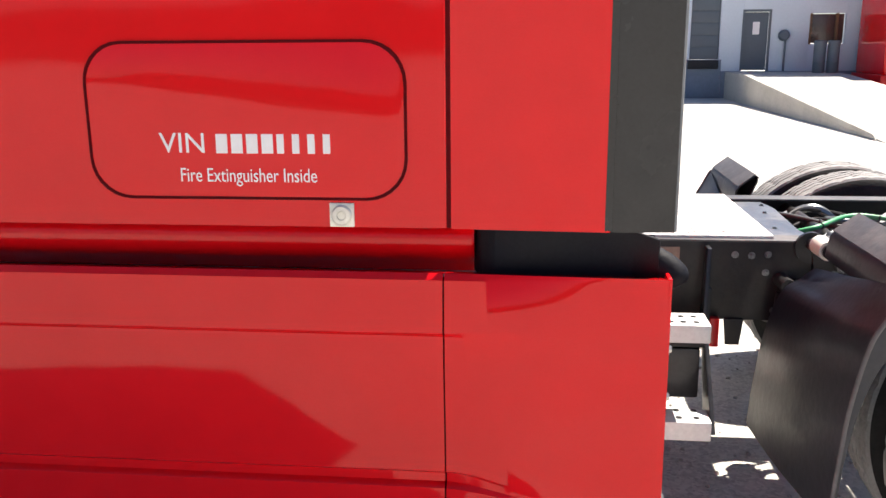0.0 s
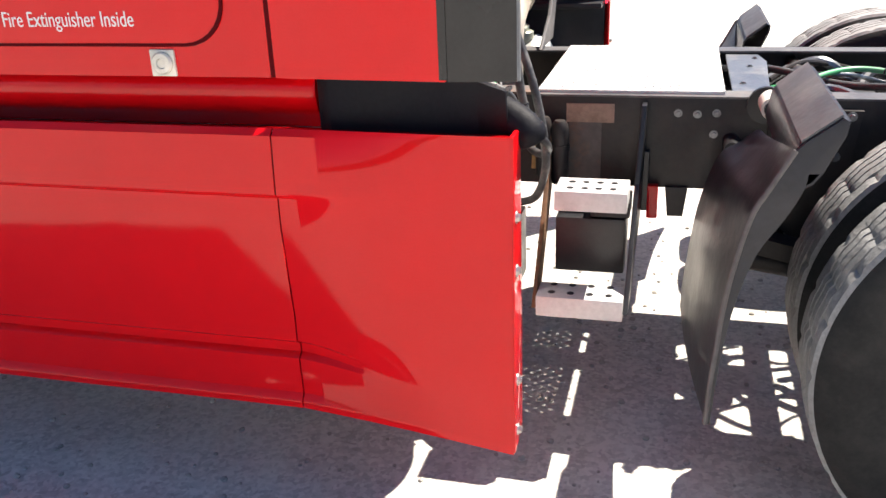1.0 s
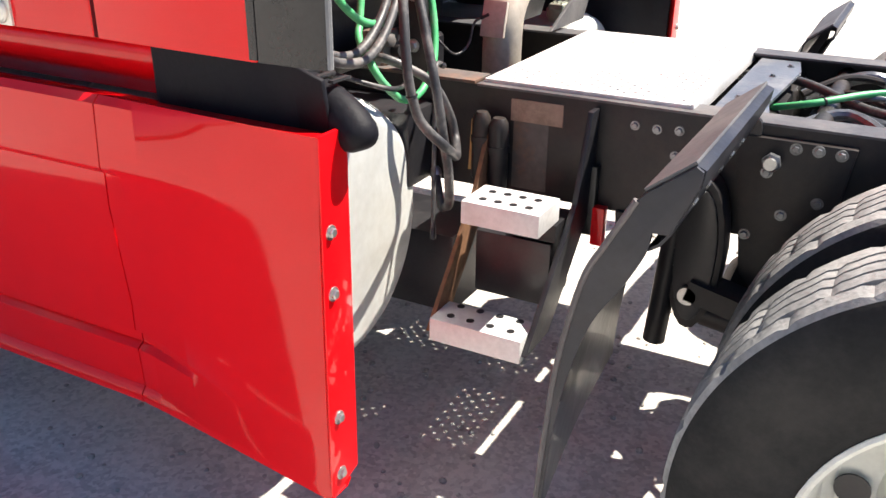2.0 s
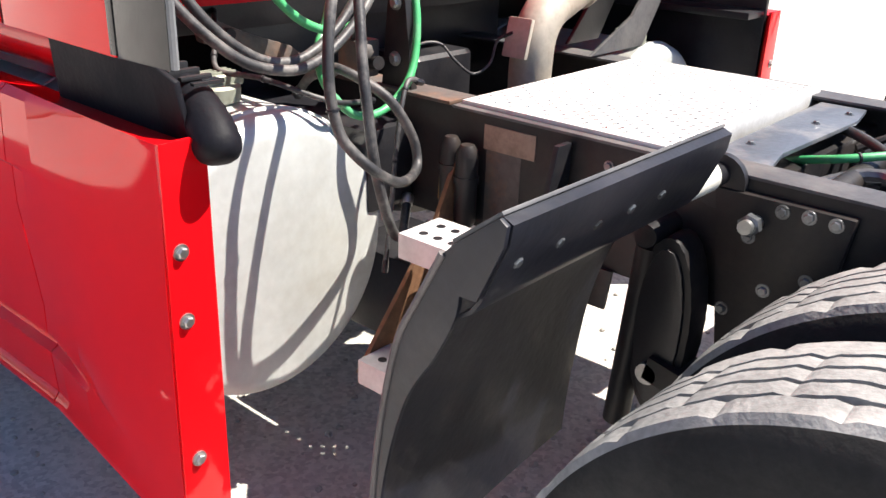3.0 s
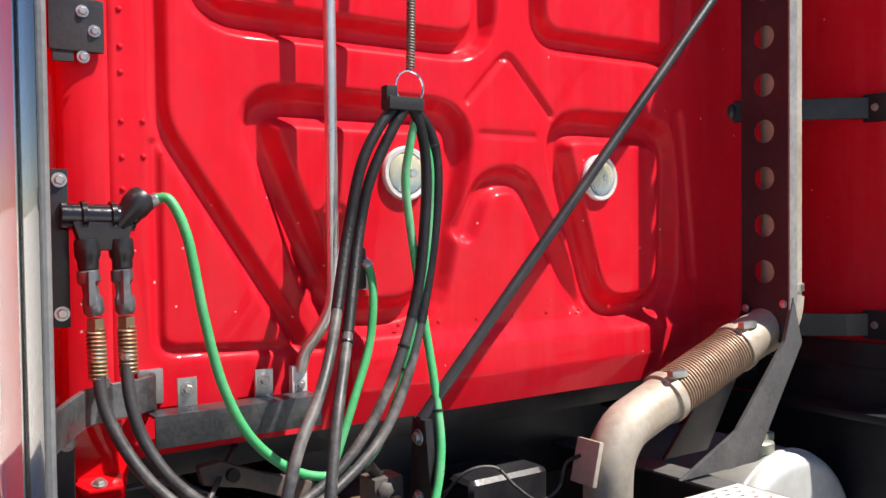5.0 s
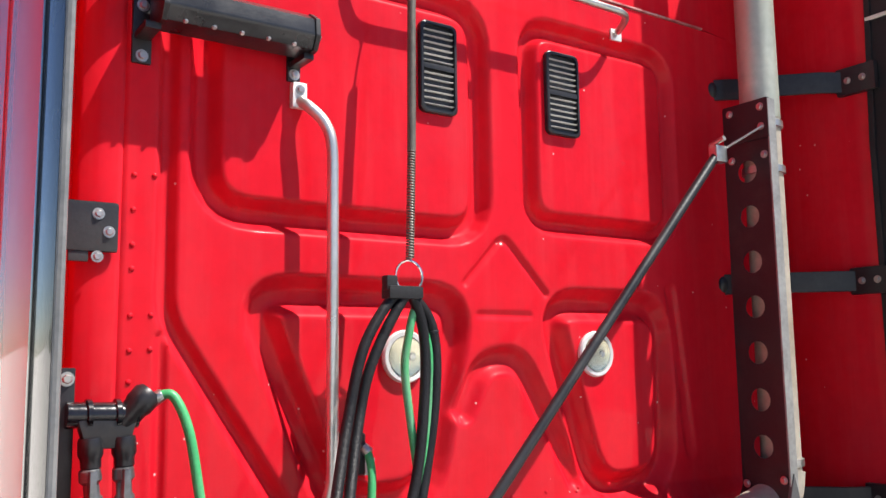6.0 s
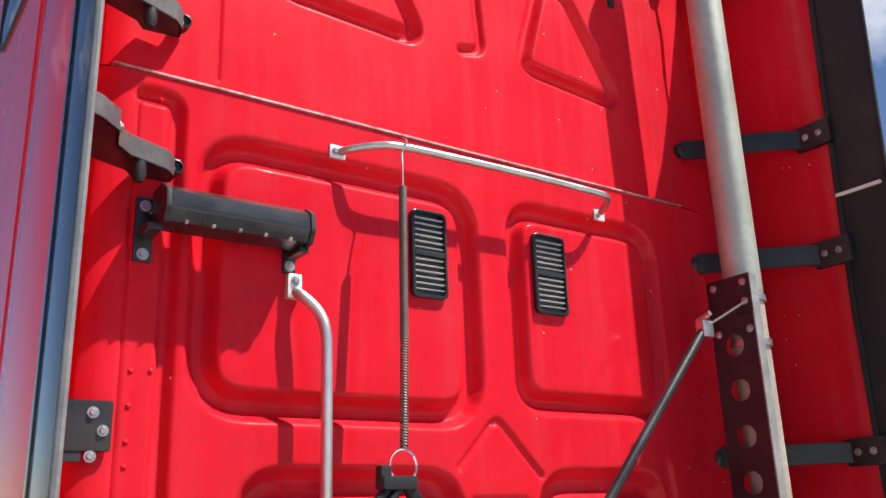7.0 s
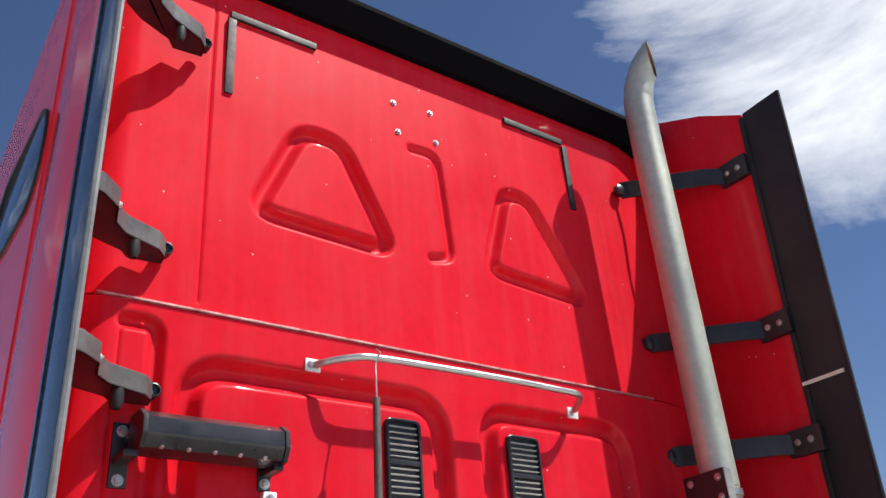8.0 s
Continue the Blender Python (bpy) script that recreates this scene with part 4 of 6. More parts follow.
# ---- dual wheels ----
def tyre_mesh(y, width, R):
    """A truck tyre with ribs, zigzag grooves and lettering-free sidewalls, axis along y."""
    h = width / 2
    prof = [(-h + 0.02, 0.292), (-h + 0.006, 0.32), (-h, 0.39), (-h + 0.004, 0.44), (-h + 0.016, 0.475), (-h + 0.028, R - 0.014), (-h + 0.036, R - 0.004)]
    ribs = 5
    span = width - 0.084
    for k in range(ribs):
        a = -h + 0.042 + span * k / ribs
        b = -h + 0.042 + span * (k + 1) / ribs
        crown = lambda q: R - 0.010 * (q / h) ** 2
        prof += [(a, crown(a)), (b - 0.009, crown(b))]
        if k < ribs - 1:
            prof += [(b - 0.008, crown(b) - 0.011), (b - 0.001, crown(b) - 0.011)]
    prof += [(h - 0.036, R - 0.004), (h - 0.028, R - 0.014), (h - 0.016, 0.475), (h - 0.004, 0.44), (h, 0.39), (h - 0.006, 0.32), (h - 0.02, 0.292)]
    sides = 192
    bm = bmesh.new()
    rings = []
    for d, r in prof:
        ring = []
        for k in range(sides):
            a = 2 * math.pi * k / sides
            wob = 0.0022 * (1 if k % 4 < 2 else -1) if r > R - 0.03 and abs(d) < h - 0.045 else 0.0
            rr = r
            if r > R - 0.011 and (k + (0 if abs(d) > h - 0.075 else 4)) % 8 == 0:
                rr = r - 0.005
            ring.append(bm.verts.new((rr * math.cos(a), y + d + wob, rr * math.sin(a))))
        rings.append(ring)
    for a, b in zip(rings, rings[1:]):
        for k in range(sides):
            bm.faces.new((a[k], a[(k + 1) % sides], b[(k + 1) % sides], b[k]))
    bmesh.ops.recalc_face_normals(bm, faces=bm.faces[:])
    return bm


def build_wheels():
    at = Vector((1.625, 0.0, 0.502))
    wheel = thing("dual_wheel", at, "dusty dual drive wheels with treaded tyres and white steel rims", "wheel", "drive wheels")
    def add(name, bm, mat, parent, label="", smooth=35):
        bm.transform(Matrix.Translation(at))
        return part(name, bm, mat, parent, label, smooth)
    for y, lab in ((0.135, "dusty treaded outer tyre"), (0.470, "dusty treaded inner tyre")):
        bm = tyre_mesh(y, 0.27, 0.502)
        for face in bm.faces:
            c = face.calc_center_median()
            face.material_index = 1 if math.hypot(c.x, c.z) > 0.4895 else 0
        add("tyre", bm, TYRE, wheel, lab, 30).data.materials.append(TREAD)
    rim = add("rim", lathe([(0.155, 0.004), (0.160, 0.10), (0.165, 0.155), (0.19, 0.17), (0.185, 0.235), (0.17, 0.255), (0.10, 0.262), (0.045, 0.272), (0.03, 0.280), (0.004, 0.286), (0.0, 0.293), (0.004, 0.299), (0.03, 0.297), (0.24, 0.292), (0.245, 0.004)], (0, 0.01, 0), (0, 1, 0), 64), WHITE_RIM, wheel, "chalky white steel rim", 30)
    for k in range(10):
        a = 2 * math.pi * k / 10
        add("lug_nut", lathe([(0, 0.017), (0.03, 0.017), (0.036, 0.012), (0.055, 0.011)], (0.1425 * math.cos(a), 0.178, 0.1425 * math.sin(a)), (0, -1, 0), 6), ZINC, rim)
    for k in range(5):
        a = 2 * math.pi * (k + 0.5) / 5
        add("hand_hole", lathe([(0, 0.030), (0.004, 0.030)], (0.208 * math.cos(a), 0.188, 0.208 * math.sin(a)), (0, -1, 0), 18), BLACK, rim, "dark hand hole")
    add("hub", lathe([(0, 0.085), (0.10, 0.085), (0.125, 0.06), (0.13, 0.02)], (0, 0.17, 0), (0, -1, 0), 28), FRAME, wheel, "greasy axle hub")
    far = copy_thing(wheel, Matrix.Translation((at.x, 2.44, at.z)) @ Matrix.Rotation(math.pi, 4, 'Z'))
    return wheel


build_wheels()


# ---- fittings on the luggage door ----
def lettering(text, x0, x1, z0, z1, y):
    """Flat letters with the built-in font, stretched to a box on the near side."""
    cu = bpy.data.curves.new("letters", 'FONT')
    cu.body, cu.extrude = text, 0.0006
    tmp = bpy.data.objects.new("letters", cu)
    scene.collection.objects.link(tmp)
    bpy.context.view_layer.update()
    me = bpy.data.meshes.new_from_object(tmp.evaluated_get(bpy.context.evaluated_depsgraph_get()))
    bpy.data.objects.remove(tmp)
    bpy.data.curves.remove(cu)
    bm = bmesh.new()
    bm.from_mesh(me)
    bpy.data.meshes.remove(me)
    xs, zs = [v.co.x for v in bm.verts], [v.co.y for v in bm.verts]
    for v in bm.verts:
        v.co = Vector((x0 + (v.co.x - min(xs)) / (max(xs) - min(xs)) * (x1 - x0), y - v.co.z, z0 + (v.co.y - min(zs)) / (max(zs) - min(zs)) * (z1 - z0)))
    return bm


def build_lettering():
    door = [o for o in CAB.children_recursive if o.name == "luggage_door"][0]
    part("lettering", lettering("VIN", -0.777, -0.662, 1.336, 1.385, -0.0042), WHITE, door, "white painted word", 0)
    for k in range(8):
        x = -0.632 + 0.0385 * k
        part("lettering_bar", block((x, -0.0048, 1.335), (x + (0.029 if k < 4 else 0.018), -0.0030, 1.383), 0.0005, seg=1), WHITE, door, "white painted bar", 0)
    part("lettering", lettering("Fire Extinguisher Inside", -0.727, -0.380, 1.253, 1.298, -0.0042), WHITE, door, "white painted words", 0)


build_lettering()


# ---- upper side window of the sleeper ----
def build_side_window():
    line = rounded_outline(-0.70, -0.10, 3.09, 3.40, 0.13)
    w = part("side_window", plate([(x, -0.004, z) for x, z in line], (0, 0.01, 0), 0.002), PURPLE_GLASS, NEAR_SIDE, "dark tinted oval window")
    part("window_seal", ring_of(line, 0.008, -0.006, 0.002), RUBBER, NEAR_SIDE)


build_side_window()


STRIP = material("dull_grey_strip", (0.022, 0.021, 0.022), 0.55, 0.1, 0.3, 14, 90, 0.08, spec=0.3, dirt=(0.12, 0.10, 0.095), dirt_amount=0.6)
# pale tone paints the sun caught by the seam's upward edge
LIP = material("sunlit_seam_lip", (0.62, 0.34, 0.32), 0.35, 0.2, 0.3, 30, 90, 0.1, dirt=(0.40, 0.01, 0.015), dirt_amount=1.0)


def build_wall_details():
    """Rivets, screws and corner strips fixed to the rear wall."""
    for y, zs in ((0.237, (2.11, 2.038, 1.966, 1.917, 1.822, 1.752, 1.69, 1.63, 1.56)), (0.278, (2.112, 1.824, 1.755)), (0.262, (2.735, 2.56))):
        for z in zs:
            part("rivet", lathe([(0, 0.0062), (0.002, 0.0058), (0.0038, 0.0035), (0.0044, 0.001)], (0.0135, y, z), (1, 0, 0), 10), RED_DULL, REAR_WALL)
    for k in range(7):
        y = 0.86 + k * 0.115
        part("rivet", lathe([(0, 0.006), (0.002, 0.0056), (0.004, 0.002)], (0.013, y, 1.378), (1, 0, 0), 8), RED_DULL, REAR_WALL)
    for y, z in ((1.037, 3.72), (1.189, 3.733), (1.049, 3.602), (1.204, 3.611)):
        part("screw", bolt((-0.016 * (z - 2.8) - 0.001, y, z), (1, 0, 0), 0.008), ZINC, CAB)
    for y0, y1, yv in ((0.445, 0.74, 0.45), (1.53, 1.82, 1.828)):
        part("corner_strip", block((-0.022, y0, 3.816), (-0.006, y1, 3.840), 0.003), STRIP, CAB, "dull metal angle strip")
        part("corner_strip", block((-0.020, yv - 0.013, 3.52), (-0.004, yv + 0.013, 3.808), 0.003), STRIP, CAB, "dull metal angle strip")
    part("seam_lip", block((-0.006, 0.15, 2.7965), (0.019, 2.05, 2.8025), 0.002), LIP, CAB, "roof seam lip with its sunlit line in the colour")
    # red corner bracket below the wall's near end
    part("corner_bracket", plate([(0.05, 0.11, 1.25), (0.05, 0.215, 1.25), (0.05, 0.225, 1.16), (0.05, 0.215, 1.08), (0.05, 0.180, 1.0), (0.05, 0.135, 1.06)], (0.012, 0, 0), 0.004), RED, CAB, "red bent corner bracket")
    part("bolt", bolt((0.085, 0.165, 1.142), (0.3, 0, 1), 0.010), ZINC, CAB)
    part("bracket_fold", plate([(0.062, 0.12, 1.145), (0.062, 0.21, 1.145), (0.10, 0.205, 1.13), (0.10, 0.13, 1.13)], (0, 0, 0.006), 0.002), RED, CAB)


build_wall_details()


# ---- vents ----
def build_vent(yc, width):
    v = thing("louvre_vent", (0.014, yc, 2.345), "black plastic louvre vent in the red rear wall", "vent", "louvre vents")
    y0, y1, z0, z1 = yc - width / 2, yc + width / 2, 2.352, 2.588
    bm = bmesh.new()
    out = rounded_outline(y0, y1, z0, z1, 0.018)
    for grow, x in ((0.003, 0.012), (0.003, 0.026), (0.0, 0.029), (-0.006, 0.029), (-0.006, 0.0165)):
        cy, cz = yc, (z0 + z1) / 2
        w, h = width / 2, (z1 - z0) / 2
        ring = [bm.verts.new((x, cy + (p[0] - cy) * (w + grow) / w, cz + (p[1] - cz) * (h + grow) / h)) for p in out]
        if grow == 0.003 and x == 0.012:
            first = ring
        else:
            for k in range(len(out)):
                bm.faces.new((last[k], last[(k + 1) % len(out)], ring[(k + 1) % len(out)], ring[k]))
        last = ring
    bm.faces.new(last)
    bmesh.ops.recalc_face_normals(bm, faces=bm.faces[:])
    part("vent_frame", bm, BLACK, v, "black moulded frame")
    for k in range(13):
        if k == 6:
            continue
        z = z0 + 0.020 + k * (z1 - z0 - 0.040) / 12
        m = Matrix.Translation((0.0225, yc, z)) @ Matrix.Rotation(radians(-8), 4, 'Y')
        part("slat", block((-0.005, -width / 2 + 0.008, -0.0011), (0.004, width / 2 - 0.008, 0.0011), 0.0012, turn=m, seg=1), SLAT, v)
    part("centre_bar", block((0.016, y0 + 0.007, 2.463), (0.0285, y1 - 0.007, 2.477), 0.002), BLACK, v)
    return v


SLAT = material("grey_louvre", (0.55, 0.54, 0.52), 0.45, 0.1, 0.2, 20, 90, 0.04)
build_vent(0.988, 0.108)
build_vent(1.415, 0.118)


# ---- work lamps ----
def build_lamp(y, z):
    lamp = thing("work_lamp", (0.014, y, z), "round clear work lamp with chrome bezel", "lamp", "work lamps")
    part("bezel", lathe([(-0.004, 0.062), (0.010, 0.064), (0.016, 0.060), (0.015, 0.050), (0.006, 0.049)], (0.012, y, z), (1, 0, 0), 40), ALU, lamp, "dull silver bezel")
    part("reflector", lathe([(0.002, 0.012), (0.004, 0.030), (0.009, 0.043), (0.014, 0.049), (0.0145, 0.0495)], (0.010, y, z), (1, 0, 0), 10), AMBER, lamp, "pale yellow faceted reflector", 0)
    part("bulb_shield", block((0.014, y - 0.005, z - 0.040), (0.024, y + 0.005, z + 0.040), 0.003), ALU, lamp, "silver bulb shield")
    part("bulb", lathe([(0.0, 0.012), (0.010, 0.013), (0.016, 0.008)], (0.012, y + 0.016, z), (1, 0, 0), 16), CHROME, lamp)
    part("lens", lathe([(0.0, 0.050), (0.008, 0.047), (0.013, 0.036), (0.015, 0.015), (0.0155, 0.002)], (0.021, y, z), (1, 0, 0), 36), LENS, lamp, "clear domed lens")


build_lamp(0.882, 1.735)
build_lamp(1.512, 1.737)


# ---- long handle housing above the grab rail ----
CASING = material("satin_black_casing", (0.012, 0.013, 0.016), 0.3, 0.0, 0.3, 10, 90, 0.04, coat=0.4, dirt=(0.06, 0.06, 0.065), dirt_amount=0.3)


def build_housing():
    h = thing("light_housing", (0.08, 0.42, 2.41), "long black faceted light housing on wall brackets", "light bar")
    sec = [(0.040, 2.498), (0.100, 2.498), (0.130, 2.478), (0.134, 2.440), (0.118, 2.412), (0.060, 2.406), (0.036, 2.425)]
    part("housing", plate([(x, 0.262, z) for x, z in sec], (0, 0.325, 0), 0.006), CASING, h, "satin black faceted casing", 30)
    part("end_cap", plate([(0.085 + (x - 0.085) * 1.06, 0.252, 2.455 + (z - 2.455) * 1.06) for x, z in sec], (0, 0.012, 0), 0.003), BLACK, h)
    part("end_cap", plate([(0.085 + (x - 0.085) * 1.06, 0.586, 2.455 + (z - 2.455) * 1.06) for x, z in sec], (0, 0.012, 0), 0.003), BLACK, h)
    part("knob", lathe([(0, 0.012), (0.016, 0.012), (0.022, 0.008)], (0.085, 0.598, 2.455), (0, 1, 0), 12), ZINC, h)
    for y0, y1, z0 in ((0.222, 0.262, 2.345), (0.570, 0.602, 2.365)):
        b = part("wall_bracket", block((0.010, y0, z0), (0.022, y1, 2.49), 0.003), BLACK, h)
        part("bracket_arm", block((0.020, y0 + 0.004, 2.395), (0.10, y1 - 0.004, 2.41), 0.003), BLACK, h)
        part("bolt", bolt((0.022, (y0 + y1) / 2, z0 + 0.016), (1, 0, 0), 0.009), ZINC, b)
        part("bolt", bolt((0.022, (y0 + y1) / 2, 2.47), (1, 0, 0), 0.009), ZINC, b)
    for k in range(5):
        part("screw", lathe([(0, 0.006), (0.003, 0.004)], (0.122, 0.30 + 0.06 * k, 2.414), (0.6, 0, -0.8), 8), ZINC, h)


build_housing()


# ---- grab handle and hose rail ----
STAINLESS = material("dull_stainless_tube", (0.70, 0.69, 0.66), 0.34, 0.85, 0.1, 8, 80, 0.03, dirt=(0.5, 0.48, 0.44), dirt_amount=0.4)
SLEEVE = material("brown_grey_spring", (0.12, 0.105, 0.09), 0.55, 0.3, 0.25, 20, 90, 0.06)


def build_grab_handle():
    g = thing("grab_handle", (0.09, 0.665, 1.28), "tall bent stainless grab handle bolted to the rear wall", "grab handle")
    pts = [(0.030, 0.597, 2.318), (0.052, 0.612, 2.300), (0.072, 0.640, 2.262), (0.081, 0.653, 2.21), (0.082, 0.655, 2.10), (0.082, 0.655, 1.80), (0.082, 0.655, 1.52), (0.080, 0.652, 1.45), (0.065, 0.634, 1.395), (0.042, 0.608, 1.345), (0.032, 0.598, 1.300)]
    part("bar", tube(smooth_path(pts, 6), 0.0135, 16), STAINLESS, g, "bright bent tube")
    for z0, z1 in ((2.302, 2.362), (1.252, 1.312)):
        b = part("foot", block((0.014, 0.578, z0), (0.034, 0.614, z1), 0.005), ALU, g, "cast silver foot")
        part("bolt", bolt((0.034, 0.596, (z0 + z1) / 2 + (0.012 if z0 > 2 else -0.012)), (1, 0, 0), 0.008), ZINC, b)


def build_hose_rail():
    r = thing("hose_rail", (0.1, 1.2, 2.70), "thin galvanised tube rail holding the hoses", "rail")
    pts = [(0.018, 0.722, 2.706), (0.045, 0.745, 2.710), (0.082, 0.795, 2.716), (0.100, 0.85, 2.720), (0.102, 1.0, 2.724), (0.102, 1.3, 2.728), (0.102, 1.52, 2.726), (0.100, 1.59, 2.724), (0.078, 1.622, 2.716), (0.030, 1.640, 2.700)]
    part("bar", tube(smooth_path(pts, 6), 0.0105, 12), ZINC, r, "dull galvanised tube")
    for y, z in ((0.716, 2.705), (1.645, 2.695)):
        f = part("foot", block((0.012, y - 0.022, z - 0.018), (0.020, y + 0.022, z + 0.018), 0.003), ALU, r)
        part("bolt", bolt((0.020, y - 0.008, z), (1, 0, 0), 0.007), ZINC, f)


def build_hose_tender():
    s = thing("hose_tender", (0.12, 0.85, 1.87), "hanging spring line that carries the trailer hoses", "spring")
    part("hook_wire", tube(smooth_path([(0.102, 0.862, 2.745), (0.116, 0.864, 2.728), (0.104, 0.858, 2.706), (0.112, 0.852, 2.66), (0.120, 0.847, 2.595)], 6), 0.0028, 8), ZINC, s)
    part("sleeve", rod((0.120, 0.846, 2.600), (0.132, 0.834, 2.210), 0.0105, 12), SLEEVE, s, "brown-grey spring sleeve")
    coil = []
    turns = 40
    a, b = Vector((0.132, 0.834, 2.215)), Vector((0.140, 0.822, 1.955))
    for k in range(turns * 10 + 1):
        t = k / (turns * 10)
        ang = 2 * math.pi * k / 10
        coil.append(a.lerp(b, t) + Vector((0.0080 * math.cos(ang), 0.0080 * math.sin(ang), 0)))
    part("coil_spring", tube(coil, 0.0029, 6), SLEEVE, s, "tightly wound coil spring")
    ring = [(0.141, 0.818 + 0.036 * math.sin(radians(q)), 1.915 + 0.036 * math.cos(radians(q))) for q in range(0, 361, 15)]
    part("ring", tube(ring, 0.003, 6, cap=False), CHROME, s, "bright wire ring")
    c = part("clamp", block((0.122, 0.755, 1.862), (0.162, 0.845, 1.892), 0.008, turn=None), RUBBER, s, "black rubber hose clamp")
    part("clamp_ear", block((0.130, 0.752, 1.880), (0.156, 0.780, 1.915), 0.006), RUBBER, c)


build_grab_handle()
build_hose_rail()
build_hose_tender()


# ---- hoses and cables ----
NYLON = material("black_nylon_sleeve", (0.010, 0.010, 0.012), 0.5, 0.0, 0.3, 40, 160, 0.2, spec=0.3)


def hose(name, pts, radius, mat, label, category="hose", group="trailer hoses", ties=(0.33, 0.62), sleeve=False):
    line = smooth_path(pts, 10)
    low = min(line, key=lambda p: p.z)
    h = thing(name, low, label, category, group)
    part("jacket", tube(line, radius, 10), mat, h)
    for k, sign in ((0, 1), (-1, -1)):
        way = (line[1] - line[0]) if k == 0 else (line[-2] - line[-1])
        part("end_fitting", lathe([(-0.004, radius * 1.15), (0.0, radius * 1.35), (0.022, radius * 1.35), (0.026, radius * 1.05)], line[k], way, 8), ZINC if radius > 0.008 else BLACK, h, "crimped end fitting")
    if sleeve:
        run = [p for p in line if p.z > 1.40 and p.y > 0.58]
        part("nylon_sleeve", tube(run, radius * 1.1, 12), NYLON, h, "black nylon sleeve")
    if ties:
        for q in ties:
            i = int(q * (len(line) - 2))
            part("cable_tie", lathe([(-0.003, radius * 1.02), (-0.002, radius * 1.25), (0.002, radius * 1.25), (0.003, radius * 1.02)], line[i], line[i + 1] - line[i], 10), BLACK, h)
    return h


def build_hoses():
    hose("air_hose", [(0.150, 0.150, 1.400), (0.170, 0.156, 1.305), (0.200, 0.184, 1.226), (0.240, 0.229, 1.156), (0.270, 0.298, 1.095), (0.280, 0.378, 1.068), (0.280, 0.456, 1.067), (0.260, 0.562, 1.103), (0.220, 0.690, 1.179), (0.190, 0.780, 1.309), (0.160, 0.850, 1.499), (0.150, 0.883, 1.686), (0.140, 0.877, 1.810), (0.142, 0.815, 1.876), (0.142, 0.771, 1.862), (0.150, 0.695, 1.753), (0.170, 0.643, 1.588), (0.265, 0.558, 1.397), (0.335, 0.493, 1.305), (0.383, 0.432, 1.236), (0.410, 0.395, 1.162), (0.426, 0.377, 1.088), (0.436, 0.375, 1.030), (0.452, 0.382, 0.970), (0.470, 0.400, 0.935), (0.488, 0.425, 0.905), (0.488, 0.468, 0.875), (0.465, 0.535, 0.843), (0.425, 0.617, 0.829), (0.395, 0.666, 0.844), (0.380, 0.663, 0.902), (0.360, 0.613, 0.985), (0.300, 0.579, 1.027), (0.250, 0.558, 1.045), (0.220, 0.579, 1.029), (0.120, 0.600, 1.000), (0.000, 0.660, 0.930)], 0.0112, HOSE, "dusty grey rubber air hose looping from the coupling to the frame", sleeve=True)
    hose("air_hose", [(0.150, 0.203, 1.400), (0.170, 0.200, 1.320), (0.190, 0.217, 1.240), (0.220, 0.256, 1.168), (0.240, 0.320, 1.109), (0.250, 0.391, 1.077), (0.250, 0.482, 1.082), (0.230, 0.605, 1.147), (0.200, 0.717, 1.268), (0.170, 0.810, 1.452), (0.150, 0.851, 1.648), (0.140, 0.857, 1.785), (0.146, 0.822, 1.868), (0.146, 0.790, 1.850), (0.150, 0.714, 1.718), (0.160, 0.675, 1.588), (0.260, 0.591, 1.386), (0.350, 0.523, 1.277), (0.395, 0.488, 1.192), (0.435, 0.457, 1.099), (0.462, 0.444, 1.014), (0.480, 0.445, 0.911), (0.480, 0.471, 0.820), (0.445, 0.541, 0.721), (0.385, 0.640, 0.666), (0.360, 0.660, 0.660), (0.300, 0.740, 0.720)], 0.0112, HOSE, "dusty black rubber air hose hanging from the spring clamp", sleeve=True)
    hose("electric_cable", [(0.150, 0.244, 1.655), (0.160, 0.262, 1.668), (0.172, 0.282, 1.660), (0.190, 0.305, 1.592), (0.200, 0.329, 1.447), (0.210, 0.359, 1.319), (0.220, 0.407, 1.219), (0.230, 0.482, 1.149), (0.230, 0.566, 1.121), (0.220, 0.649, 1.132), (0.200, 0.716, 1.196), (0.180, 0.785, 1.332), (0.160, 0.835, 1.475), (0.145, 0.872, 1.686), (0.140, 0.860, 1.79), (0.138, 0.838, 1.845), (0.134, 0.818, 1.77), (0.130, 0.812, 1.700), (0.140, 0.824, 1.562), (0.160, 0.838, 1.400), (0.200, 0.838, 1.252), (0.245, 0.820, 1.125), (0.280, 0.765, 1.010), (0.300, 0.666, 0.950), (0.300, 0.577, 0.946), (0.280, 0.522, 0.993), (0.240, 0.521, 1.044), (0.180, 0.572, 1.083), (0.160, 0.609, 1.120), (0.130, 0.674, 1.239), (0.100, 0.732, 1.353), (0.080, 0.755, 1.463), (0.060, 0.756, 1.520), (0.045, 0.748, 1.535)], 0.0095, GREEN, "bright green coiled trailer electric cable", "cable")
    hose("thin_wire", [(0.0, 0.985, 0.942), (0.05, 1.028, 1.01), (0.08, 1.093, 1.016), (0.10, 1.139, 0.967), (0.12, 1.195, 0.926), (0.14, 1.243, 0.951), (0.15, 1.262, 1.015), (0.19, 1.272, 1.04)], 0.004, HOSE, "thin dark sensor wire on the exhaust elbow", "wire", "loose wires")
    hose("thin_wire", [(0.30, 0.78, 0.99), (0.31, 0.72, 1.00), (0.34, 0.66, 0.90), (0.36, 0.62, 0.74), (0.38, 0.58, 0.60)], 0.006, HOSE, "dark harness cable along the frame rail", "wire", "loose wires")
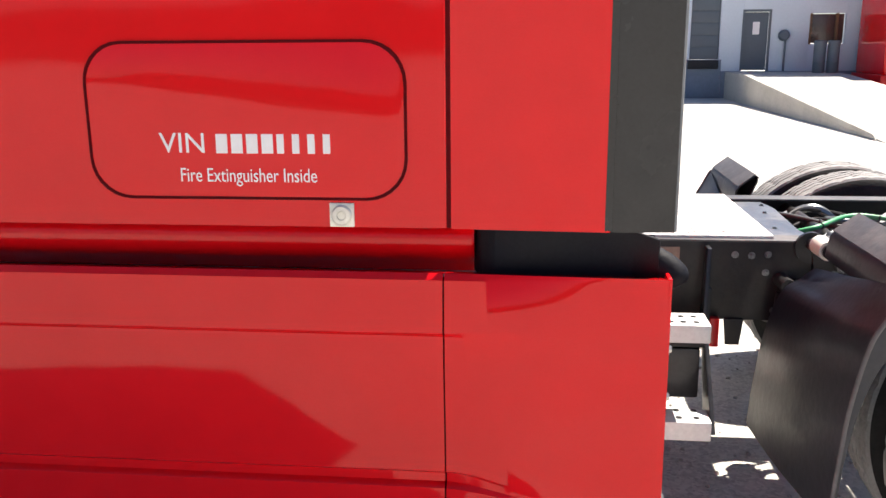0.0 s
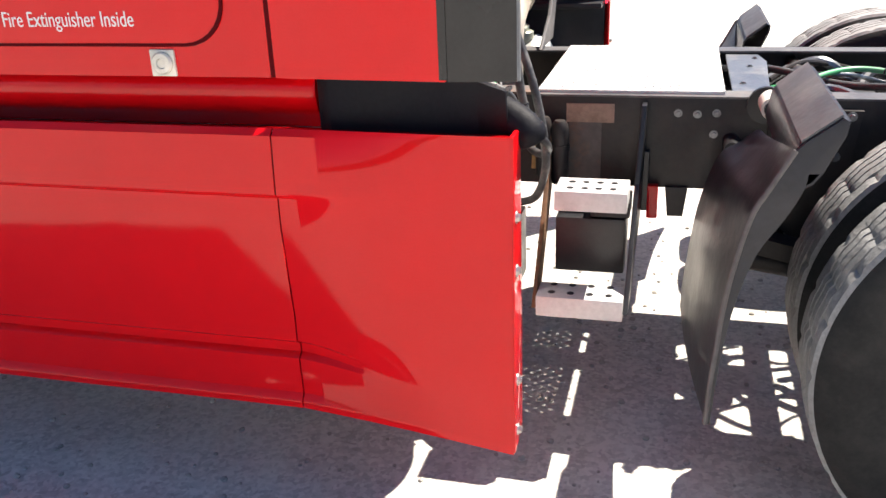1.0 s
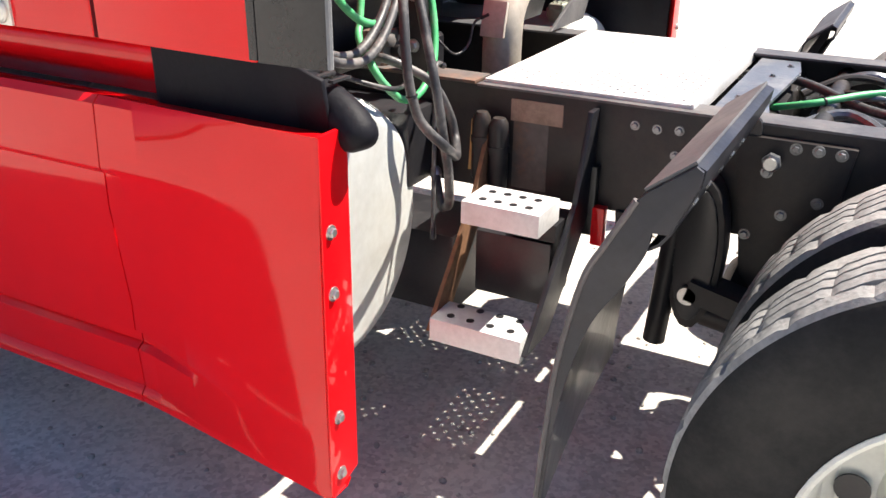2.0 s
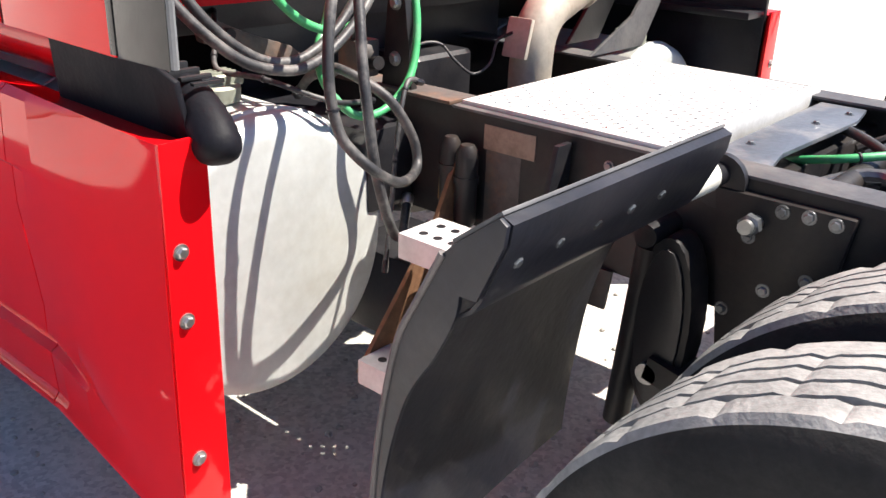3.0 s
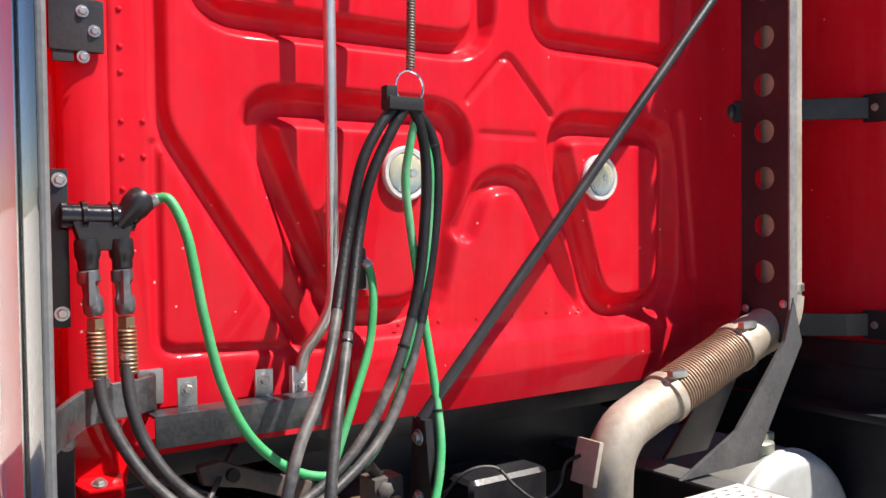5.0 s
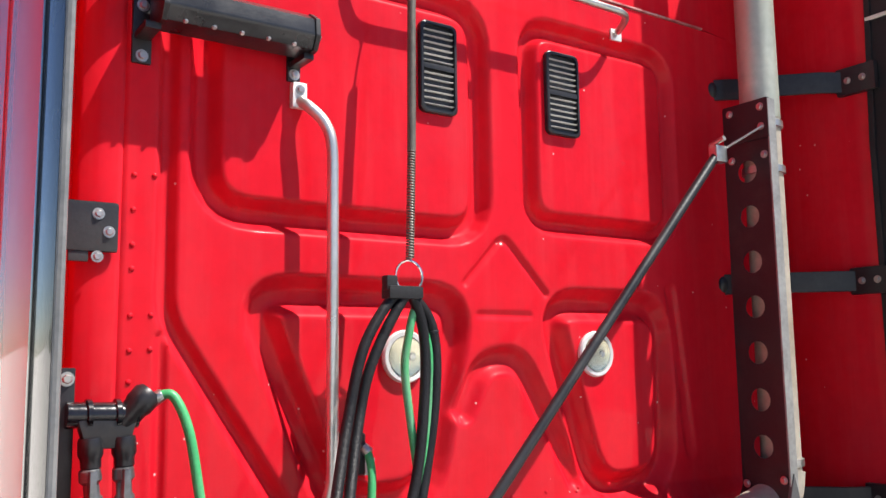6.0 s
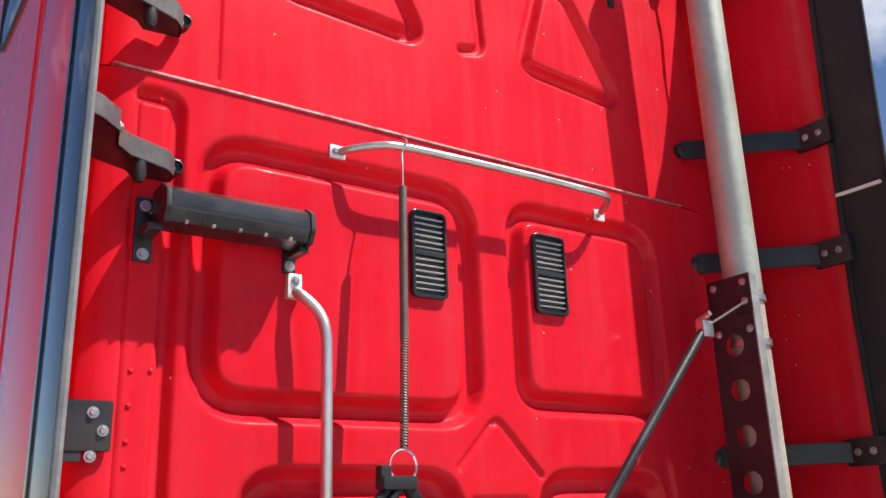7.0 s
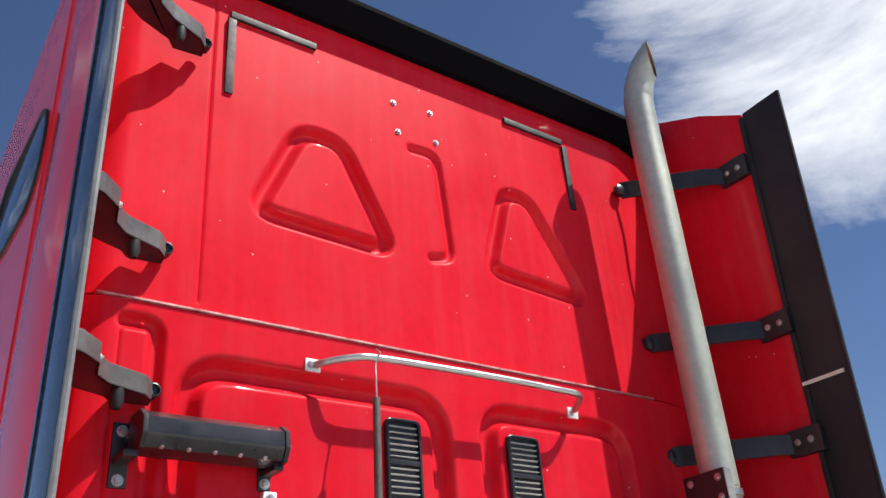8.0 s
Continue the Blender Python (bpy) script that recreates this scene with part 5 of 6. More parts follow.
    hose("thin_wire", [(-0.10, 0.50, 1.13), (0.02, 0.42, 1.10), (0.10, 0.36, 1.045), (0.20, 0.40, 1.035), (0.30, 0.50, 0.99), (0.26, 0.66, 0.96)], 0.006, HOSE, "dark harness cable lying over the tank", "wire", "loose wires")
    hose("frame_cable", [(0.9, 1.5, 0.90), (1.1, 1.35, 0.93), (1.3, 1.15, 0.92), (1.5, 1.0, 0.94), (1.8, 0.95, 0.92), (2.2, 1.0, 0.9)], 0.012, HOSE, "black cable bundle between the frame rails", "cable", "frame cables")
    hose("frame_cable", [(0.95, 1.2, 0.86), (1.15, 1.1, 0.93), (1.35, 1.25, 0.95), (1.6, 1.2, 0.93), (2.1, 1.3, 0.9)], 0.009, GREEN, "green cable between the frame rails", "cable", "frame cables")


build_hoses()


GLOSS = material("gloss_black_casting", (0.010, 0.010, 0.012), 0.18, 0.0, 0.3, 20, 90, 0.05, coat=0.5)


def build_couplings():
    g = thing("hose_holder", (0.13, 0.15, 1.45), "black dummy coupling holder with two parked air couplings", "coupling")
    part("mount_plate", block((0.100, 0.085, 1.44), (0.125, 0.115, 1.72), 0.004), BLACK, g)
    body = part("body", rod((0.138, 0.098, 1.636), (0.140, 0.222, 1.632), 0.024, 22), GLOSS, g, "glossy black cast holder tube")
    part("body_rib", lathe([(-0.006, 0.025), (-0.004, 0.029), (0.004, 0.029), (0.006, 0.025)], (0.139, 0.135, 1.635), (0, 1, 0), 22), GLOSS, body)
    part("body_rib", lathe([(-0.006, 0.025), (-0.004, 0.029), (0.004, 0.029), (0.006, 0.025)], (0.139, 0.185, 1.634), (0, 1, 0), 22), GLOSS, body)
    part("lower_web", plate([(0.128, 0.112, 1.630), (0.128, 0.218, 1.630), (0.128, 0.205, 1.575), (0.128, 0.130, 1.575)], (0.034, 0, 0), 0.008), BLACK, g)
    part("socket", lathe([(0, 0.018), (0.01, 0.023), (0.045, 0.024), (0.052, 0.027), (0.075, 0.027), (0.085, 0.020)], (0.140, 0.188, 1.612), (0.10, 0.62, 0.72), 20), BLACK, g, "round black electric socket")
    for z in (1.70, 1.465):
        part("bolt", bolt((0.125, 0.10, z), (1, 0, 0), 0.009), ZINC, g)
    for y, yb in ((0.138, 0.150), (0.196, 0.203)):
        part("coupling", lathe([(0, 0.020), (0.008, 0.022), (0.030, 0.022), (0.038, 0.018), (0.052, 0.018), (0.058, 0.012)], (0.150, y, 1.596), (0, 0.05, -1), 18), BLACK, g)
        c = part("coupling_body", lathe([(0, 0.012), (0.006, 0.019), (0.024, 0.020), (0.030, 0.014), (0.050, 0.014), (0.056, 0.018), (0.078, 0.018), (0.086, 0.012)], (0.150, y, 1.545), (0, (yb - y) / 0.09, -1), 16), STEEL, g, "worn silver air coupling")
        part("coupling_handle", block((0.160, y - 0.006, 1.480), (0.186, y + 0.006, 1.540), 0.004), STEEL, c)
        part("nut", lathe([(0, 0.016), (0.02, 0.016)], (0.150, yb, 1.455), (0, 0, -1), 6), BRASS, c)
        coil = []
        for k in range(121):
            a = 2 * math.pi * k / 10
            t = k / 120
            coil.append((0.150 + 0.004 * t + 0.0145 * math.cos(a), yb + 0.002 * t + 0.0145 * math.sin(a), 1.437 - 0.088 * t))
        part("hose_spring", tube(coil, 0.003, 6), BRASS, g, "brass spring guard")


build_couplings()


def build_socket():
    s = thing("trailer_socket", (0.02, 0.74, 1.46), "black trailer socket with white label on the wall", "socket")
    part("box", block((0.012, 0.69, 1.47), (0.055, 0.755, 1.565), 0.010, seg=3), BLACK, s)
    part("plug", rod((0.045, 0.75, 1.535), (0.045, 0.728, 1.54), 0.014, 14), BLACK, s)
    part("label_plate", block((0.030, 0.757, 1.468), (0.034, 0.789, 1.505), 0.001), WHITE, s, "small white label")


build_socket()


# ---- channel and arms under the rear wall ----
def ribbon(points, z0, z1, thick):
    """A flat bar bent along points in plan, standing between two heights."""
    bm = bmesh.new()
    n = len(points)
    rows = []
    for i, p in enumerate(points):
        a, b = Vector(points[max(i - 1, 0)]), Vector(points[min(i + 1, n - 1)])
        d = (b - a).normalized()
        q = Vector((-d.y, d.x)) * thick / 2
        rows.append([bm.verts.new((p[0] + s * q.x, p[1] + s * q.y, z)) for s, z in ((1, z0), (-1, z0), (-1, z1), (1, z1))])
    for a, b in zip(rows, rows[1:]):
        for k in range(4):
            bm.faces.new((a[k], a[(k + 1) % 4], b[(k + 1) % 4], b[k]))
    bm.faces.new(rows[0])
    bm.faces.new(rows[-1][::-1])
    bmesh.ops.recalc_face_normals(bm, faces=bm.faces[:])
    bmesh.ops.bevel(bm, geom=bm.edges[:], offset=0.002, segments=1, affect='EDGES')
    return bm


BRACKET = material("dusty_dark_bracket", (0.085, 0.084, 0.086), 0.5, 0.2, 0.3, 8, 80, 0.08, dirt=(0.20, 0.19, 0.18), dirt_amount=0.5)
SCRATCHED = material("scratched_dark_steel", (0.06, 0.063, 0.068), 0.33, 0.5, 0.4, 14, 90, 0.1, dirt=(0.20, 0.20, 0.20), dirt_amount=0.5)


def build_arms():
    plan = [(0.016, 0.290), (0.055, 0.285), (0.085, 0.262), (0.125, 0.170), (0.165, 0.135), (0.230, 0.120), (0.275, 0.075), (0.300, 0.030), (0.345, 0.022)]
    low_plan = plan
    for z, h in ((2.575, 0.075), (2.945, 0.080), (3.64, 0.085)):
        reach = 0.06 if z > 3.5 else 0.0
        plan = [(x, y + reach * min(1.0, max(0.0, (y - 0.03) / 0.14))) for x, y in low_plan]
        arm = thing("extender_arm", (0.15, 0.15, z - h / 2), "stepped black steel arm between rear wall and extender", "bracket", "extender arms")
        # grey holds dust plus the sun on this face; the flange stays black
        part("arm", ribbon(plan, z - h / 2, z + h * 0.12, 0.008), BRACKET, arm, "bent steel arm, dust and sunlight in its grey")
        foot = part("extender_foot", block((0.285, 0.021, z - h / 2 - 0.01), (0.350, 0.031, z + h / 2 + 0.11), 0.004), BLACK, arm, "black foot plate on the extender")
        for dz in (0.06, 0.12):
            part("bolt", bolt((0.318, 0.031, z + dz), (0, 1, 0), 0.008), ZINC, foot)
        bm = bmesh.new()
        low = [bm.verts.new((p[0], p[1] + 0.004, z - h / 2)) for p in plan] + [bm.verts.new((p[0] - 0.045, p[1] - 0.075, z - h / 2)) for p in reversed(plan[1:6])]
        face = bm.faces.new(low)
        got = bmesh.ops.extrude_face_region(bm, geom=[face])
        bmesh.ops.translate(bm, vec=(0, 0, 0.006), verts=[q for q in got["geom"] if isinstance(q, bmesh.types.BMVert)])
        bmesh.ops.recalc_face_normals(bm, faces=bm.faces[:])
        part("arm_flange", bm, BLACK, arm)
        for x, y in ((0.036, 0.282 + reach), (0.20, 0.124 + reach * 0.65)):
            part("bolt", bolt((x, y + 0.005, z - h * 0.2), (0.2, 0.95, 0), 0.009), ZINC, arm)
        part("arm_eye", lathe([(0, 0.017), (0.034, 0.017), (0.036, 0.013), (0.028, 0.010)], (0.012, 0.296 + reach, z - h * 0.1), (1, 0, 0), 18), BLACK, arm, "black round bush at the wall")
        part("rubber_buffer", lathe([(0, 0.014), (0.03, 0.016), (0.045, 0.010)], (0.10, 0.20 + reach, z - h / 2), (0, 0, -1), 14), RUBBER, arm)
    plan = [(0.005, 2.10), (0.03, 2.12), (0.07, 2.17), (0.16, 2.24), (0.25, 2.33), (0.29, 2.395), (0.36, 2.403)]
    for z, h in ((1.29, 0.07), (1.955, 0.065), (2.60, 0.070), (3.02, 0.070), (3.68, 0.075)):
        arm = thing("extender_arm", (0.15, 2.2, z - h / 2), "black steel arm on the shaded far extender", "bracket", "extender arms")
        part("arm", ribbon(plan, z - h / 2, z + h / 2, 0.010), BLACK, arm, "black bent steel arm")
        part("foot", block((0.27, 2.385, z - h / 2 - 0.01), (0.40, 2.41, z + h / 2 + 0.01), 0.006), BLACK, arm)
        for x in (0.31, 0.36):
            part("bolt", bolt((x, 2.385, z), (0, -1, 0), 0.008), ZINC, arm)
        part("wall_foot", lathe([(0, 0.026), (0.018, 0.026), (0.024, 0.018)], (-0.004, 2.095, z), (1, 0, 0), 16), BLACK, arm)
    # small plate at mid height and the lower arm with its post
    p = thing("mount_plate", (0.04, 0.15, 1.95), "black bolted mounting plate at the wall corner", "bracket")
    part("plate", block((0.020, 0.105, 1.945), (0.034, 0.205, 2.045), 0.008), BLACK, p)
    part("ear", block((0.020, 0.112, 1.925), (0.030, 0.15, 1.948), 0.004), BLACK, p)
    for y, z in ((0.165, 2.02), (0.186, 1.985), (0.165, 1.935)):
        part("bolt", bolt((0.034, y, z), (1, 0, 0), 0.008), ZINC, p)
    a = thing("lower_arm", (0.15, 0.15, 1.24), "grey steel arm and post at the cab corner", "bracket")
    part("arm", ribbon([(0.020, 0.285), (0.06, 0.275), (0.09, 0.235), (0.11, 0.17), (0.14, 0.13), (0.20, 0.10), (0.30, 0.052), (0.335, 0.026)], 1.262, 1.330, 0.010), STEEL, a, "dirty grey bent steel bar")
    part("post", block((0.085, 0.075, 1.03), (0.115, 0.118, 1.30), 0.004), BLACK, a)
    for q in ((0.120, 0.165, 1.335), (0.118, 0.105, 1.27), (0.118, 0.105, 1.235)):
        part("bolt", bolt(q, (1, 0.3, 0), 0.011), ZINC, a)
    part("end_plate", block((0.014, 0.255, 1.265), (0.024, 0.305, 1.335), 0.004), ZINC, a)
    c = thing("wall_channel", (0.09, 0.43, 1.195), "dirty steel channel bolted under the rear wall", "bracket")
    sec = [(0.045, 1.258), (0.112, 1.258), (0.112, 1.196), (0.045, 1.196), (0.045, 1.202), (0.106, 1.202), (0.106, 1.252), (0.045, 1.252)]
    part("channel", plate([(x, 0.262, z) for x, z in sec], (0, 0.345, 0), 0.001), SCRATCHED, c, "scratched dark steel channel")
    for y in (0.345, 0.508):
        t = part("tab", block((0.040, y - 0.020, 1.255), (0.048, y + 0.020, 1.315), 0.003), ZINC, c)
        part("bolt", bolt((0.048, y, 1.292), (1, 0, 0), 0.010), ZINC, t)


build_arms()


def build_boot():
    b = thing("sill_boot", (0.2, 0.1, 0.95), "black moulded rubber boot behind the red sill", "rubber boot")
    pts = smooth_path([(0.24, 0.100, 1.088), (0.32, 0.098, 1.088), (0.39, 0.092, 1.082), (0.45, 0.080, 1.062), (0.495, 0.070, 1.032), (0.515, 0.062, 0.998)], 6)
    rad = [0.034 + 0.008 * (i / (len(pts) - 1)) ** 2 + 0.0012 * (i % 2) for i in range(len(pts))]
    rad[-1], rad[-2], rad[-3], rad[-4] = 0.020, 0.029, 0.034, 0.038
    part("moulding", tube(pts, rad, 20), BOOT, b, "", 60)
    bm = ribbon([(0.004, 0.134), (0.024, 0.070), (0.060, 0.034), (0.12, 0.026), (0.30, 0.025), (0.40, 0.026), (0.462, 0.030)], 1.012, 1.146, 0.012)
    for v in bm.verts:
        # the foot of the flap is tucked in on the fairing's top
        foot = max(0.0, min(1.0, (1.146 - v.co.z) / 0.134))
        v.co.y += foot * 0.020 * max(0.0, min(1.0, (v.co.x - 0.02) / 0.08))
        sag = max(0.0, min(1.0, (v.co.x - 0.40) / 0.07))
        if v.co.z > 1.08:
            v.co.z -= 0.028 * sag * sag
    part("sill_flap", bm, BOOT, b, "black rubber flap")
    for k in range(4):
        part("boot_ridge", block((0.345 + 0.034 * k, 0.062, 1.112), (0.357 + 0.034 * k, 0.122, 1.130 - 0.005 * k), 0.004), RUBBER, b)


build_boot()


# ---- exhaust ----
def build_exhaust():
    e = thing("exhaust_stack", (0.22, 2.045, 0.6), "tall chromed exhaust stack with rusty flex pipe", "exhaust")
    r = 0.058
    out = Vector((0.90, 0.44, 0)).normalized()
    def bent_tip(low, radius, sides, beyond):
        """The turned top of the stack, cut off upright at its mouth."""
        rise = [(0.0, z) for z in low] + [(0.008, 3.99), (0.028, 4.06), (0.068, 4.125), (0.125, 4.18), (0.19, 4.22)]
        bm = tube(smooth_path([(0.22 + out.x * d, 2.045 + out.y * d, z) for d, z in rise], 8), radius, sides, cap=False)
        bmesh.ops.bisect_plane(bm, geom=bm.verts[:] + bm.edges[:] + bm.faces[:], plane_co=Vector((0.22, 2.045, 4.2)) + out * beyond, plane_no=out, clear_outer=True)
        return bm
    part("stack_pipe", bent_tip((2.44, 2.6, 3.4, 3.89), r, 40, 0.088), STACK, e, "dull chromed vertical pipe with turned tip", 60)
    part("riser_pipe", rod((0.22, 2.045, 1.36), (0.22, 2.045, 2.45), r - 0.002, 40), EXHAUST, e, "tan heat-stained riser behind the guard", 60)
    part("stack_bore", bent_tip((3.5, 3.7, 3.89), r - 0.004, 32, 0.085), RUST, e, "rusty inside of the tip", 60)
    part("lower_pipe", tube(smooth_path([(0.205, 1.352, 0.55), (0.205, 1.352, 0.80), (0.205, 1.352, 0.95), (0.205, 1.364, 1.03), (0.205, 1.41, 1.09), (0.205, 1.49, 1.125), (0.205, 1.59, 1.160)], 8), 0.062, 32), EXHAUST, e, "tan heat-stained elbow", 60)
    a, b = Vector((0.205, 1.575, 1.155)), Vector((0.205, 1.855, 1.257))
    way = (b - a).normalized()
    n = 30
    prof = []
    for k in range(n):
        d = (b - a).length * k / n
        prof += [(d, 0.058), (d + 0.004, 0.066), (d + 0.008, 0.066)]
    part("flex_pipe", lathe(prof, a, way, 32), FLEX, e, "brown corrugated flex pipe", 60)
    part("collar", tube(smooth_path([tuple(b - way * 0.02), (0.207, 1.92, 1.280), (0.212, 1.985, 1.302), (0.218, 2.03, 1.335), (0.22, 2.045, 1.40)], 6), 0.064, 32), EXHAUST, e, "pale pipe collar", 60)
    for p, w in ((a - way * 0.01, way), (b, way)):
        c = part("band_clamp", lathe([(-0.014, 0.066), (-0.012, 0.070), (0.012, 0.070), (0.014, 0.066)], p, w, 32), EXHAUST, e, "stained steel band clamp")
        part("clamp_bolt", block((p[0] + 0.03, p[1] - 0.03, p[2] + 0.058), (p[0] + 0.05, p[1] + 0.03, p[2] + 0.078), 0.004), ZINC, c)
    part("flange_plate", block((0.17, 1.268, 0.975), (0.25, 1.283, 1.085), 0.006, turn=Matrix.Translation((0.21, 1.27, 1.03)) @ Matrix.Rotation(radians(-14), 4, 'X') @ Matrix.Translation((-0.21, -1.27, -1.03))), EXHAUST, e)




def build_guard():
    g = thing("stack_guard", (0.22, 1.96, 1.25), "black perforated heat guard in front of the stack", "heat guard")
    x0, x1, z0, z1, y = 0.150, 0.306, 1.27, 2.477, 1.962
    holes = [2.27, 2.135, 2.00, 1.868, 1.735, 1.60, 1.468]
    bm = bmesh.new()
    edges = [z1] + [(a + b) / 2 for a, b in zip(holes, holes[1:])]
    bounds = [2.337] + edges[1:] + [1.40]
    def quad(xa, xb, za, zb):
        bm.faces.new([bm.verts.new(p) for p in ((xa, y, za), (xb, y, za), (xb, y, zb), (xa, y, zb))])
    quad(x0, x1, 2.337, z1)
    quad(x0, x1, z0, 1.40)
    for h, top, low in zip(holes, bounds, bounds[1:]):
        n = 24
        inner, outer = [], []
        cx = (x0 + x1) / 2 - 0.004
        for k in range(n):
            a = 2 * math.pi * k / n
            c, s = math.cos(a), math.sin(a)
            inner.append(bm.verts.new((cx + 0.033 * c, y, h + 0.033 * s)))
            reach = min(((x1 - cx) if c > 0 else (cx - x0)) / max(abs(c), 1e-6), ((top - h) if s > 0 else (h - low)) / max(abs(s), 1e-6))
            outer.append(bm.verts.new((cx + reach * c, y, h + reach * s)))
        for k in range(n):
            bm.faces.new((inner[k], inner[(k + 1) % n], outer[(k + 1) % n], outer[k]))
        for px, pz in ((x0, top), (x1, top), (x0, low), (x1, low)):
            near = sorted(range(n), key=lambda k: (outer[k].co - Vector((px, y, pz))).length)[:2]
            v = bm.verts.new((px, y, pz))
            bm.faces.new((v, outer[near[0]], outer[near[1]]))
    bmesh.ops.recalc_face_normals(bm, faces=bm.faces[:])
    bmesh.ops.remove_doubles(bm, verts=bm.verts[:], dist=0.0006)
    bmesh.ops.solidify(bm, geom=bm.faces[:], thickness=0.003)
    part("perforated_web", bm, BLACK, g, "black plate with a row of round holes", 30)
    # this flange is paler than its twin to paint the sun on it
    part("flange", block((x1 - 0.004, y - 0.004, z0), (x1 + 0.002, y + 0.030, z1), 0.0015), SUNLIT_EDGE, g, "pale edge flange, sunlight put into its colour")
    part("flange", block((x0 - 0.002, y - 0.004, z0), (x0 + 0.004, y + 0.030, z1), 0.0015), BLACK, g)
    part("top_plate", block((x0, y - 0.006, 2.36), (x1, y + 0.012, 2.48), 0.004), BLACK, g)
    for x, z in ((0.175, 2.455), (0.282, 2.455), (0.282, 2.395), (0.175, 2.31), (0.288, 2.31), (0.165, 1.36), (0.288, 1.38)):
        part("bolt", bolt((x, y - 0.006, z), (0, -1, 0), 0.008), ZINC, g)
    for z in (2.42, 2.28, 1.42):
        part("stack_band", lathe([(-0.012, 0.0595), (-0.010, 0.063), (0.010, 0.063), (0.012, 0.0595)], (0.22, 2.045, z), (0, 0, 1), 32), ZINC, g)
    part("foot_bracket", plate([(0.30, 1.50, 0.965), (0.30, 1.80, 0.965), (0.30, 2.01, 1.27), (0.30, 1.97, 1.40), (0.30, 1.93, 1.28), (0.30, 1.72, 1.06)], (0.012, 0, 0), 0.003), BRACKET, g, "dusty dark foot bracket")
    part("foot_bracket", plate([(0.14, 1.62, 0.965), (0.14, 1.80, 0.965), (0.14, 2.01, 1.27), (0.14, 1.97, 1.36), (0.14, 1.93, 1.28)], (0.012, 0, 0), 0.003), BLACK, g)


def build_brace():
    b = thing("stack_brace", (0.2, 1.3, 1.0), "slanting black brace rod from stack guard to frame", "brace")
    a, c = Vector((0.20, 1.845, 2.305)), Vector((0.20, 0.800, 1.195))
    part("brace_tube", rod(a, c, 0.0135, 14), BLACK, b)
    way = (a - c).normalized()
    fork = part("fork", block((0.185, 1.835, 2.29), (0.215, 1.885, 2.34), 0.006), ZINC, b, "silver fork end")
    part("wing_bolt", rod((0.175, 1.86, 2.345), (0.225, 1.86, 2.36), 0.008, 8), ZINC, fork)
    part("link_wire", rod((0.20, 1.87, 2.325), (0.29, 1.955, 2.395), 0.004, 8), ZINC, b)
    part("frame_post", plate([(0.16, 0.79, 0.962), (0.26, 0.79, 0.962), (0.23, 0.79, 1.20), (0.18, 0.79, 1.20)], (0, 0.02, 0), 0.004), FRAME, b, "grimy frame post")
    for z in (1.03, 1.16):
        part("bolt", bolt((0.205, 0.79, z), (0, -1, 0), 0.012), ZINC, b)


build_exhaust()
build_guard()
build_brace()


